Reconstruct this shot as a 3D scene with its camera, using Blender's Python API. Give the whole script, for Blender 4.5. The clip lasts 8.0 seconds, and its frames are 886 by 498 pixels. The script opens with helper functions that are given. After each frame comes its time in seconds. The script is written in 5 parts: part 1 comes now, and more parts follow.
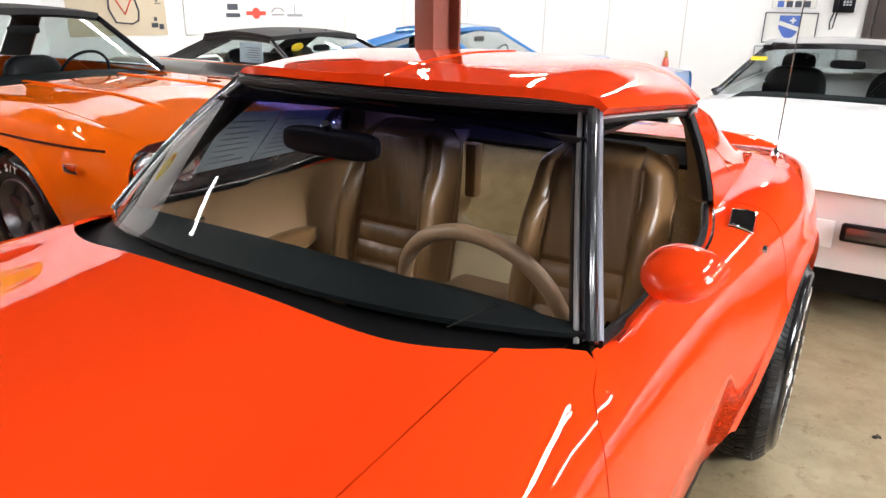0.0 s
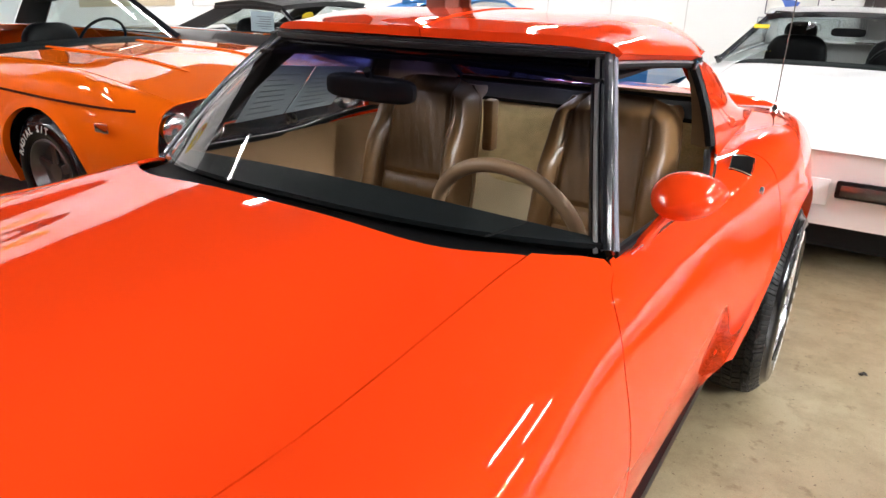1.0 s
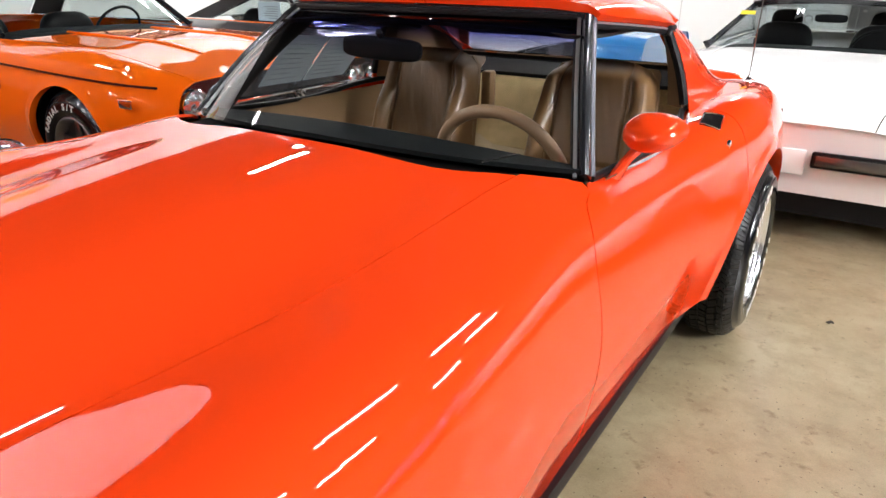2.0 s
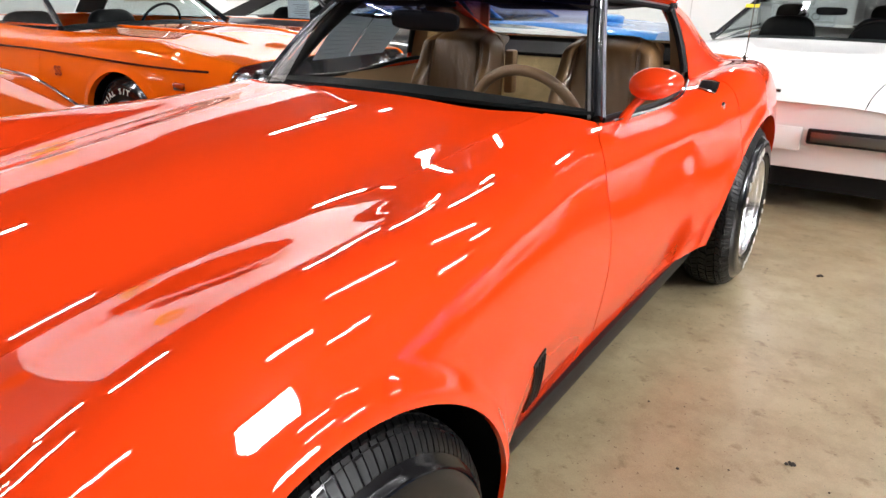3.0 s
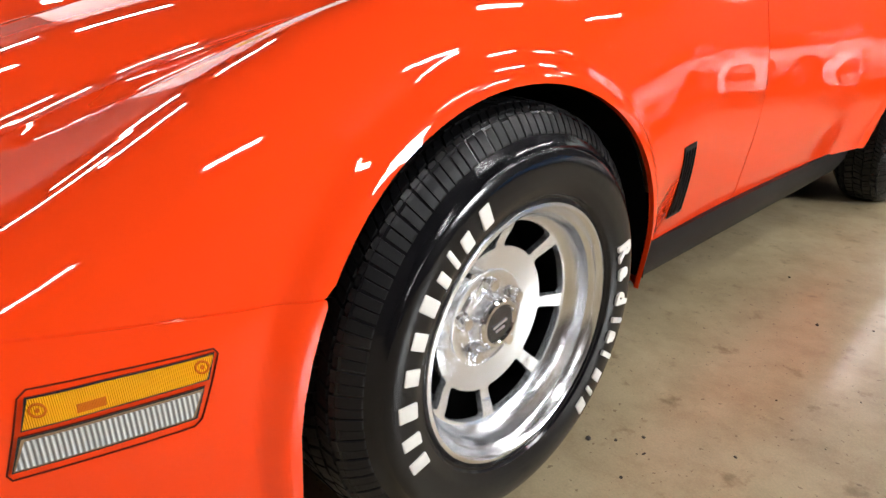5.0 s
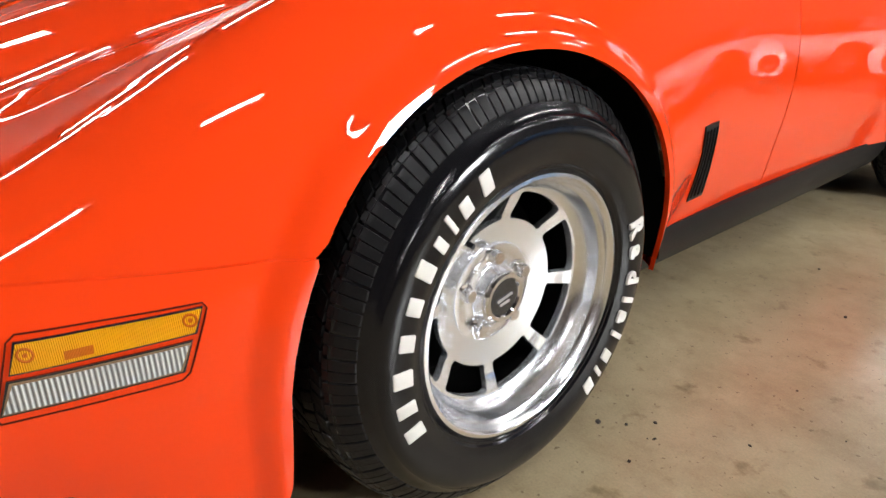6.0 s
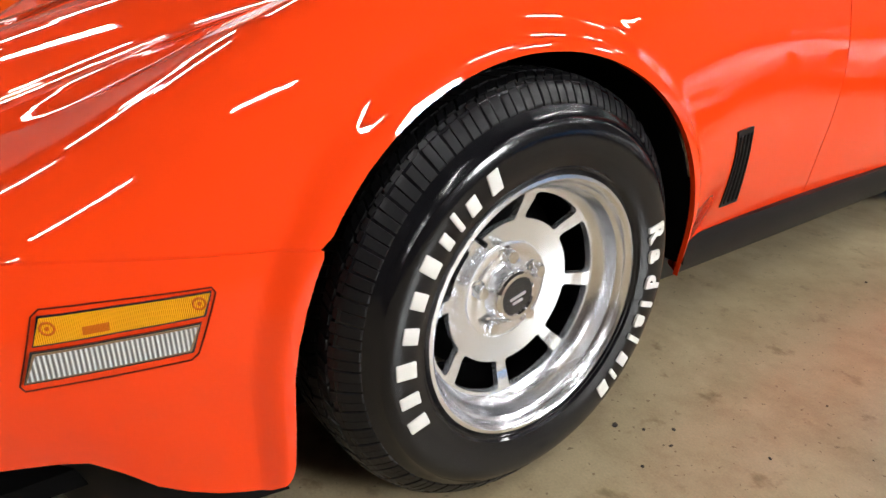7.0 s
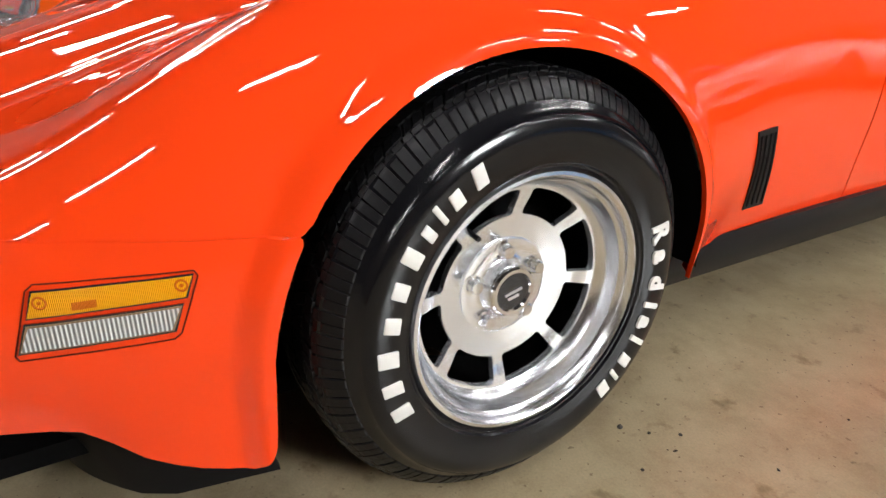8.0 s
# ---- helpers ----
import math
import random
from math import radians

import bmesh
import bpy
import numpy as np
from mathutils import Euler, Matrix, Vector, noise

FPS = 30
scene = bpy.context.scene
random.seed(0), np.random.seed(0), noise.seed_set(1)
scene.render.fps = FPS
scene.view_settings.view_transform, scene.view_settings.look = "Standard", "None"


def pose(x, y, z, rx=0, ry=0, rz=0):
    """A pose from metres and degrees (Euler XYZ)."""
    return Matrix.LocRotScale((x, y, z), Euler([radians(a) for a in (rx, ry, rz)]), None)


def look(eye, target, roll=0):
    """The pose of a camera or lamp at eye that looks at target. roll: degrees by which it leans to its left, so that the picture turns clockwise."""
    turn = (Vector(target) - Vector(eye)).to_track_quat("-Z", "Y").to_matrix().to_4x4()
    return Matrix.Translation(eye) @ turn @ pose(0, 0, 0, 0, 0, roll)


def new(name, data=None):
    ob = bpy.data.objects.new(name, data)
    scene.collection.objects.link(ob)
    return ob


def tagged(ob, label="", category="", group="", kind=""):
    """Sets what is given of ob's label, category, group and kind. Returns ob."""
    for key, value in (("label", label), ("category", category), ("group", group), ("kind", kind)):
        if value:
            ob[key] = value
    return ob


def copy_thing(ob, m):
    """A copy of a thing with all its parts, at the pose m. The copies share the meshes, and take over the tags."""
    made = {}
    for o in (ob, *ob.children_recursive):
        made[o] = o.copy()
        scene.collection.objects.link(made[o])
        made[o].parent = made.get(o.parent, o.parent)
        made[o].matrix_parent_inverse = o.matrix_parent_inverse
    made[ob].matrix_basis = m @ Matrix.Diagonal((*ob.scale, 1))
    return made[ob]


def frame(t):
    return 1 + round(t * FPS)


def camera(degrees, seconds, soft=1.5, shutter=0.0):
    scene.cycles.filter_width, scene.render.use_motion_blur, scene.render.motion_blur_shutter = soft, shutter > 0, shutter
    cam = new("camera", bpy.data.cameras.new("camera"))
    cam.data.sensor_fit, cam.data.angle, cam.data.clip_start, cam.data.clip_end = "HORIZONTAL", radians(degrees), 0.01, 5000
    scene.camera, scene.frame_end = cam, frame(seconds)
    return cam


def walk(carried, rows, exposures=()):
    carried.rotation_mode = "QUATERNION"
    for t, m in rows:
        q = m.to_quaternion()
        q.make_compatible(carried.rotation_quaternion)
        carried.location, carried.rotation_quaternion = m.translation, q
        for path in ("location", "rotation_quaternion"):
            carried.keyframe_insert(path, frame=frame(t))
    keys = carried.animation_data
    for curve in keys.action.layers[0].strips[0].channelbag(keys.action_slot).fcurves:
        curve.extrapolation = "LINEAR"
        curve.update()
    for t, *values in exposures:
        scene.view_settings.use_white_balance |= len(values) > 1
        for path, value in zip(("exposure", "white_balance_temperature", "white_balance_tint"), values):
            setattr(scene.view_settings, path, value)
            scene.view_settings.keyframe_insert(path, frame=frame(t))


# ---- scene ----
cam = camera(67.2, 8.0)
PATH = [
    (0, (0.952, 0.314, 1.372), (-0.068, 1.897, 0.696), 0.8),
    (0.5, (0.968, 0.224, 1.365), (-0.041, 1.792, 0.64), 1.0),
    (1, (0.999, 0.118, 1.333), (-0.007, 1.68, 0.593), 0.9),
    (1.5, (1.07, 0.018, 1.303), (0.065, 1.578, 0.556), 0.8),
    (3, (1.291, -0.461, 1.198), (0.251, 1.083, 0.468), 0.5),
    (3.5, (1.37, -0.642, 1.153), (0.241, 0.839, 0.424), 0.6),
    (4, (1.389, -0.718, 1.047), (0.209, 0.722, 0.316), 0.8),
    (4.5, (1.393, -0.73, 0.912), (0.126, 0.626, 0.166), 1.1),
    (5, (1.404, -0.716, 0.843), (0.099, 0.597, 0.084), 1.0),
    (6.5, (1.457, -0.672, 0.803), (0.044, 0.511, 0.024), 1.3),
    (7, (1.485, -0.653, 0.813), (0.021, 0.46, 0.028), 1.4),
    (7.5, (1.514, -0.623, 0.818), (0.004, 0.421, 0.026), 1.3),
    (8, (1.545, -0.583, 0.815), (-0.01, 0.388, 0.015), 1.2),
]
walk(cam, [(t, look(eye, target, roll)) for t, eye, target, roll in PATH], exposures=((0.0, 0.05), (1.5, 0.08), (3.0, -0.04), (4.0, -0.16), (8.0, -0.18)))

# ---- world, light ----
world = bpy.data.worlds.new("world")
scene.world = world
world.use_nodes = True
world.node_tree.nodes["Background"].inputs[0].default_value = (0.8, 0.9, 1.0, 1)
world.node_tree.nodes["Background"].inputs[1].default_value = 0.02
TUBE_POWER = 178.0
CEILING_Z = 4.3


# ---- materials ----
def node_material(name):
    m = bpy.data.materials.new(name)
    m.use_nodes = True
    t = m.node_tree
    return m, t, t.nodes["Principled BSDF"]


def surface(name, colour, rough=0.5, metal=0.0, coat=0.0, grain=0.08, size=60.0, stain=0.08, stain_size=3.0,
            bump=0.0, bump_size=200.0, spec=0.5, coat_rough=0.03, per_piece=0.0):
    """A plain coloured surface with fine grain, broad stains and a little relief."""
    m, t, b = node_material(name)
    nodes, links = t.nodes, t.links
    co = nodes.new("ShaderNodeTexCoord")
    fine, broad = nodes.new("ShaderNodeTexNoise"), nodes.new("ShaderNodeTexNoise")
    fine.inputs["Scale"].default_value, fine.inputs["Detail"].default_value = size, 4
    broad.inputs["Scale"].default_value, broad.inputs["Detail"].default_value = stain_size, 5
    for n in (fine, broad):
        links.new(co.outputs["Object"], n.inputs["Vector"])
    a, c = nodes.new("ShaderNodeMath"), nodes.new("ShaderNodeMath")
    a.operation = c.operation = "MULTIPLY_ADD"
    links.new(fine.outputs["Fac"], a.inputs[0])
    a.inputs[1].default_value, a.inputs[2].default_value = 2 * grain, 1 - grain - stain
    links.new(broad.outputs["Fac"], c.inputs[0])
    c.inputs[1].default_value = 2 * stain
    links.new(a.outputs[0], c.inputs[2])
    hue = nodes.new("ShaderNodeHueSaturation")
    hue.inputs["Color"].default_value = (*colour, 1)
    if per_piece:
        info, d = nodes.new("ShaderNodeObjectInfo"), nodes.new("ShaderNodeMath")
        d.operation = "MULTIPLY_ADD"
        links.new(info.outputs["Random"], d.inputs[0])
        d.inputs[1].default_value = per_piece
        links.new(c.outputs[0], d.inputs[2])
        c = d
    links.new(c.outputs[0], hue.inputs["Value"])
    links.new(hue.outputs["Color"], b.inputs["Base Color"])
    r = nodes.new("ShaderNodeMath")
    r.operation = "MULTIPLY_ADD"
    links.new(broad.outputs["Fac"], r.inputs[0])
    r.inputs[1].default_value, r.inputs[2].default_value = 0.25 * rough, 0.87 * rough
    links.new(r.outputs[0], b.inputs["Roughness"])
    b.inputs["Metallic"].default_value = metal
    b.inputs["Specular IOR Level"].default_value = spec
    b.inputs["Coat Weight"].default_value = coat
    b.inputs["Coat Roughness"].default_value = coat_rough
    b.inputs["Coat IOR"].default_value = 1.62
    if bump:
        n, p = nodes.new("ShaderNodeTexNoise"), nodes.new("ShaderNodeBump")
        n.inputs["Scale"].default_value, n.inputs["Detail"].default_value = bump_size, 3
        links.new(co.outputs["Object"], n.inputs["Vector"])
        links.new(n.outputs["Fac"], p.inputs["Height"])
        p.inputs["Strength"].default_value, p.inputs["Distance"].default_value = bump, 0.002
        links.new(p.outputs["Normal"], b.inputs["Normal"])
    return m


def glass(name, tint=(1, 1, 1), band=False):
    """Thin pane: mostly clear, with a mirror gloss; band: a blue shade band along the top."""
    m, t, b = node_material(name)
    nodes, links = t.nodes, t.links
    nodes.remove(b)
    out = nodes["Material Output"]
    clear, gloss = (nodes.new("ShaderNodeBsdf" + k) for k in ("Transparent", "Glossy"))
    mix, face = nodes.new("ShaderNodeMixShader"), nodes.new("ShaderNodeLayerWeight")
    face.inputs["Blend"].default_value = 0.5
    steep, fres = nodes.new("ShaderNodeMath"), nodes.new("ShaderNodeMath")
    steep.operation, fres.operation = "POWER", "MULTIPLY_ADD"
    links.new(face.outputs["Facing"], steep.inputs[0])
    steep.inputs[1].default_value = 5.0
    links.new(steep.outputs[0], fres.inputs[0])
    fres.inputs[1].default_value, fres.inputs[2].default_value = 0.95, 0.042
    gloss.inputs["Roughness"].default_value = 0.01
    clear.inputs["Color"].default_value = (*tint, 1)
    if band:
        co, sep, ramp = nodes.new("ShaderNodeTexCoord"), nodes.new("ShaderNodeSeparateXYZ"), nodes.new("ShaderNodeValToRGB")
        ma = nodes.new("ShaderNodeMapRange")
        links.new(co.outputs["Object"], sep.inputs[0])
        links.new(sep.outputs["Z"], ma.inputs[0])
        ma.inputs[1].default_value, ma.inputs[2].default_value = 1.085, 1.15
        ramp.color_ramp.elements[0].color = (*tint, 1)
        ramp.color_ramp.elements[1].color = (0.06, 0.07, 0.30, 1)
        links.new(ma.outputs[0], ramp.inputs[0])
        links.new(ramp.outputs[0], clear.inputs["Color"])
    links.new(fres.outputs[0], mix.inputs[0])
    links.new(clear.outputs[0], mix.inputs[1])
    links.new(gloss.outputs[0], mix.inputs[2])
    links.new(mix.outputs[0], out.inputs["Surface"])
    return m


def glowing(name, colour, strength):
    m, t, b = node_material(name)
    b.inputs["Emission Color"].default_value = (*colour, 1)
    b.inputs["Emission Strength"].default_value = strength
    b.inputs["Base Color"].default_value = (0.9, 0.9, 0.9, 1)
    return m


def floor_material():
    """Sealed tan concrete: cloudy stains, darker spots and specks, a soft sheen."""
    m, t, b = node_material("sealed_concrete")
    nodes, links = t.nodes, t.links
    co = nodes.new("ShaderNodeTexCoord")

    def noise_at(scale, detail=6, rough=0.6):
        n = nodes.new("ShaderNodeTexNoise")
        n.inputs["Scale"].default_value, n.inputs["Detail"].default_value, n.inputs["Roughness"].default_value = scale, detail, rough
        links.new(co.outputs["Object"], n.inputs["Vector"])
        return n

    def ramp(src, a, b_, ca, cb):
        r = nodes.new("ShaderNodeValToRGB")
        r.color_ramp.elements[0].position, r.color_ramp.elements[1].position = a, b_
        r.color_ramp.elements[0].color, r.color_ramp.elements[1].color = (*ca, 1), (*cb, 1)
        links.new(src.outputs["Fac"], r.inputs[0])
        return r

    def times(x, y, amount=1.0):
        k = nodes.new("ShaderNodeMix")
        k.data_type, k.blend_type = "RGBA", "MULTIPLY"
        k.inputs[0].default_value = amount
        links.new(x.outputs[0] if len(x.outputs) < 3 else x.outputs[2], k.inputs[6])
        links.new(y.outputs[0] if len(y.outputs) < 3 else y.outputs[2], k.inputs[7])
        return k

    base = ramp(noise_at(1.3), 0.3, 0.7, (0.262, 0.203, 0.119), (0.385, 0.314, 0.199))
    mid = ramp(noise_at(6.0, 8, 0.72), 0.36, 0.58, (0.74, 0.71, 0.66), (1, 1, 1))
    spots = ramp(noise_at(13.0, 4, 0.6), 0.60, 0.72, (1, 1, 1), (0.48, 0.40, 0.29))
    specks = ramp(noise_at(70.0, 2, 0.5), 0.68, 0.72, (1, 1, 1), (0.35, 0.28, 0.2))
    fine = ramp(noise_at(220.0, 2), 0.3, 0.7, (0.88, 0.88, 0.88), (1.05, 1.05, 1.05))
    x = times(times(times(times(base, mid), spots, 0.8), specks, 0.8), fine, 1.0)
    links.new(x.outputs[2], b.inputs["Base Color"])
    rr = ramp(noise_at(4.0), 0.3, 0.7, (0.28, 0.28, 0.28), (0.48, 0.48, 0.48))
    links.new(rr.outputs[0], b.inputs["Roughness"])
    b.inputs["Coat Weight"].default_value, b.inputs["Coat Roughness"].default_value = 0.25, 0.2
    p = nodes.new("ShaderNodeBump")
    p.inputs["Strength"].default_value, p.inputs["Distance"].default_value = 0.15, 0.003
    links.new(noise_at(40.0).outputs["Fac"], p.inputs["Height"])
    links.new(p.outputs["Normal"], b.inputs["Normal"])
    return m


def lens_material(name, colour, ribs, low):
    """Ribbed lamp lens; the shade between the ribs is put into the colour."""
    m, t, b = node_material(name)
    nodes, links = t.nodes, t.links
    co, w, p = nodes.new("ShaderNodeTexCoord"), nodes.new("ShaderNodeTexWave"), nodes.new("ShaderNodeBump")
    w.bands_direction = "Y"
    w.inputs["Scale"].default_value, w.inputs["Distortion"].default_value = ribs, 0.0
    links.new(co.outputs["Object"], w.inputs["Vector"])
    links.new(w.outputs["Fac"], p.inputs["Height"])
    p.inputs["Strength"].default_value, p.inputs["Distance"].default_value = 0.7, 0.004
    links.new(p.outputs["Normal"], b.inputs["Normal"])
    r = nodes.new("ShaderNodeValToRGB")
    r.color_ramp.elements[0].color = (*[c * low for c in colour], 1)
    r.color_ramp.elements[1].color = (*colour, 1)
    links.new(w.outputs["Fac"], r.inputs[0])
    links.new(r.outputs[0], b.inputs["Base Color"])
    b.inputs["Roughness"].default_value, b.inputs["Coat Weight"].default_value = 0.25, 0.35
    return m


M_PAINT = surface("orange_red_paint", (0.74, 0.044, 0.006), 0.5, coat=1.0, grain=0.015, size=900, stain=0.02, spec=0.0, coat_rough=0.0)
M_ORANGE = surface("hugger_orange_paint", (0.80, 0.125, 0.004), 0.5, coat=1.0, grain=0.015, size=900, stain=0.02, spec=0.0, coat_rough=0.0)
M_DKORANGE = surface("burnt_orange_paint", (0.58, 0.075, 0.006), 0.5, coat=1.0, grain=0.02, size=900, stain=0.03, spec=0.0, coat_rough=0.0)
M_WHITE_CAR = surface("white_car_paint", (0.80, 0.80, 0.80), 0.35, coat=1.0, grain=0.01, stain=0.02)
M_BLUE_CAR = surface("blue_car_paint", (0.02, 0.20, 0.55), 0.35, coat=1.0, grain=0.02, stain=0.03)
M_DARK_CAR = surface("dark_car_paint", (0.03, 0.03, 0.035), 0.3, coat=1.0, grain=0.02, stain=0.03)
M_BLACK = surface("black_plastic", (0.005, 0.005, 0.006), 0.45, spec=0.16, grain=0.1, stain=0.15, bump=0.1)
M_BLACK_GLOSS = surface("black_gloss", (0.012, 0.013, 0.016), 0.18, coat=0.6, grain=0.05, stain=0.1)
M_COWL = surface("black_matt", (0.003, 0.003, 0.0035), 0.6, spec=0.15)
M_DASH = surface("dash_vinyl", (0.004, 0.006, 0.007), 0.6, spec=0.15, grain=0.1, stain=0.15, bump=0.35, bump_size=500)
M_LINER = surface("wheel_well", (0.002, 0.002, 0.002), 0.9, spec=0.05)
M_SOFT_TOP = surface("black_canvas", (0.015, 0.015, 0.016), 0.8, grain=0.2, size=400, stain=0.2, bump=0.4, bump_size=700)
M_RUBBER = surface("tyre_rubber", (0.004, 0.004, 0.005), 0.15, grain=0.12, size=150, stain=0.25, stain_size=9, bump=0.12, bump_size=70, spec=0.36)
M_TREAD = surface("tread_rubber", (0.003, 0.003, 0.0035), 0.40, spec=0.24, grain=0.15, stain=0.2, bump=0.2)
M_LETTER = surface("white_letter", (0.60, 0.585, 0.54), 0.6, grain=0.08, stain=0.1)
M_ALLOY = surface("polished_aluminium", (0.92, 0.93, 0.96), 0.23, metal=1.0, grain=0.05, size=90, stain=0.06, stain_size=14, bump=0.06, bump_size=60)
M_ALLOY_FACE = surface("satin_aluminium", (0.93, 0.95, 0.98), 0.17, metal=0.85, grain=0.06, size=120, stain=0.08, stain_size=10, bump=0.08, bump_size=40)
M_ALLOY_DULL = surface("cast_aluminium", (0.55, 0.55, 0.56), 0.36, metal=1.0, grain=0.1, stain=0.1, bump=0.15)
M_SATIN_TRIM = surface("satin_grey_trim", (0.10, 0.10, 0.125), 0.40, metal=0.3, grain=0.05, stain=0.06)
M_STEEL_DARK = surface("dark_steel_wheel", (0.20, 0.20, 0.21), 0.32, metal=1.0, grain=0.1, stain=0.15)
M_CHROME = surface("chrome", (0.86, 0.86, 0.87), 0.06, metal=1.0, grain=0.02, stain=0.03)
M_LEATHER = surface("tan_leather", (0.165, 0.088, 0.036), 0.30, grain=0.08, size=120, stain=0.14, stain_size=7, bump=0.35, bump_size=260, spec=0.45)
M_TRIM = surface("tan_vinyl", (0.22, 0.13, 0.062), 0.45, grain=0.06, stain=0.1, bump=0.2)
M_WHEEL_TAN = surface("tan_wheel_rim", (0.26, 0.16, 0.09), 0.4, grain=0.05, stain=0.08)
M_CARPET_DARK = surface("brown_carpet", (0.62, 0.48, 0.25), 0.95, grain=0.4, size=200, stain=0.35, stain_size=18, bump=1.0, bump_size=420, spec=0.1)
M_CARPET = surface("tan_carpet", (0.62, 0.51, 0.33), 0.95, grain=0.35, size=260, stain=0.15, stain_size=12, bump=1.0, bump_size=420, spec=0.1)
M_PAPER = surface("paper", (0.62, 0.64, 0.64), 0.7, grain=0.04, stain=0.06)
M_SHEET = surface("window_sheet_paper", (0.40, 0.44, 0.46), 0.7, grain=0.04, stain=0.10, stain_size=9)


def let_light_through(m, amount):
    """Thin paper: part of the light comes through from behind."""
    t = m.node_tree
    b, out = t.nodes["Principled BSDF"], t.nodes["Material Output"]
    back, mix = t.nodes.new("ShaderNodeBsdfTranslucent"), t.nodes.new("ShaderNodeMixShader")
    back.inputs["Color"].default_value = (0.50, 0.55, 0.58, 1)
    mix.inputs[0].default_value = amount
    t.links.new(b.outputs[0], mix.inputs[1])
    t.links.new(back.outputs[0], mix.inputs[2])
    t.links.new(mix.outputs[0], out.inputs["Surface"])


let_light_through(M_SHEET, 0.7)
M_INK = surface("ink_grey", (0.25, 0.26, 0.28), 0.7)
M_INK_PALE = surface("faded_ink", (0.33, 0.36, 0.38), 0.7)
M_INK_DARK = surface("ink_dark", (0.04, 0.045, 0.06), 0.7)
M_YELLOW = surface("yellow_sticker", (0.8, 0.6, 0.03), 0.6)
M_RED_INK = surface("red_ink", (0.6, 0.05, 0.03), 0.6)
M_BLUE_INK = surface("blue_ink", (0.06, 0.12, 0.4), 0.6)
M_WALL = surface("white_wall_panel", (0.76, 0.755, 0.74), 0.6, grain=0.02, stain=0.04, stain_size=0.8, bump=0.05)
# Lighter copy of the wall white: the stronger light there is in the colour.
M_WALL_BRIGHT = surface("brightened_white_wall", (0.90, 0.895, 0.88), 0.5, grain=0.02, stain=0.03, stain_size=0.7, bump=0.04)
M_EAST_WALL = surface("brown_grey_wall", (0.070, 0.052, 0.042), 0.7, grain=0.05, stain=0.12, stain_size=0.8, bump=0.05)
M_WALL_TRIM = surface("grey_trim", (0.55, 0.54, 0.52), 0.5)
M_CEILING = surface("dark_ceiling", (0.020, 0.016, 0.013), 0.9, spec=0.1, grain=0.2, stain=0.2)
M_POLE = surface("red_oxide_steel", (0.20, 0.045, 0.025), 0.45, grain=0.12, stain=0.15, bump=0.15, bump_size=30)
M_POSTER = surface("poster_paper", (0.66, 0.655, 0.61), 0.5, grain=0.02, stain=0.03)
M_TAN_POSTER = surface("tan_poster", (0.50, 0.42, 0.30), 0.5, grain=0.03, stain=0.05)
M_GROOVE = surface("shadowed_paint_groove", (0.10, 0.008, 0.003), 0.6, spec=0.1)
M_AMBER = lens_material("amber_lens", (0.95, 0.40, 0.003), 170, 0.86)
M_REFLECTOR = lens_material("amber_reflector", (0.75, 0.16, 0.004), 260, 0.7)
M_CLEAR_LENS = lens_material("clear_lens", (0.56, 0.56, 0.54), 68, 0.42)
M_SMOKE_LENS = surface("smoked_lens", (0.06, 0.055, 0.05), 0.12, coat=1.0)
M_HEADLIGHT = surface("headlamp_glass", (0.55, 0.57, 0.6), 0.08, metal=0.8, coat=1.0, bump=0.3, bump_size=90)
M_TUBE = glowing("fluorescent_tube", (1.0, 0.975, 0.965), TUBE_POWER)
M_DAYLIGHT = glowing("daylight_pane", (0.95, 0.98, 1.0), 100.0)
M_FIXTURE = surface("white_enamel", (0.7, 0.7, 0.7), 0.4)
M_FLOOR = floor_material()
M_GLASS = glass("clear_glass", (0.94, 0.96, 0.95))
M_SHADE_GLASS = glass("shade_band_glass", (0.93, 0.95, 0.94), band=True)
M_CAR_GLASS = glass("tinted_glass", (0.72, 0.78, 0.78))


# ---- building helpers ----
def part(name, bm, material, parent, label="", smooth=True):
    """One mesh object from a bmesh, under a thing or a part."""
    bmesh.ops.recalc_face_normals(bm, faces=bm.faces[:])
    me = bpy.data.meshes.new(name)
    if smooth:
        for f in bm.faces:
            f.smooth = True
        for e in bm.edges:
            if len(e.link_faces) == 2 and e.calc_face_angle(0) > 0.62:
                e.smooth = False
    bm.to_mesh(me)
    bm.free()
    me.materials.append(material)
    ob = new(name, me)
    if parent:
        ob.parent = parent
    if label:
        tagged(ob, label)
    return ob


def thing(name, label, category, m=None, group="", kind=""):
    ob = new(name)
    ob.empty_display_size = 0.1
    if m is not None:
        ob.matrix_basis = m
    return tagged(ob, label, category, group, kind)


def place(ob, m):
    ob.matrix_basis = m
    return ob


def keyed(*pairs):
    """A smooth curve through (position, value) pairs, without overshoot."""
    p, v = np.array(pairs, float).T
    d = np.diff(v) / np.diff(p)
    s = np.zeros(len(p))
    s[0], s[-1] = d[0], d[-1]
    for i in range(1, len(p) - 1):
        if d[i - 1] * d[i] > 0:
            s[i] = 2 * d[i - 1] * d[i] / (d[i - 1] + d[i])

    def f(x):
        x = min(max(x, p[0]), p[-1])
        i = min(int(np.searchsorted(p, x, "right")) - 1, len(p) - 2)
        h = p[i + 1] - p[i]
        t = (x - p[i]) / h
        return float((1 + 2 * t) * (1 - t) ** 2 * v[i] + t * (1 - t) ** 2 * h * s[i] + t * t * (3 - 2 * t) * v[i + 1] + t * t * (t - 1) * h * s[i + 1])

    return f


def lerp(a, b, t):
    return a + (b - a) * t


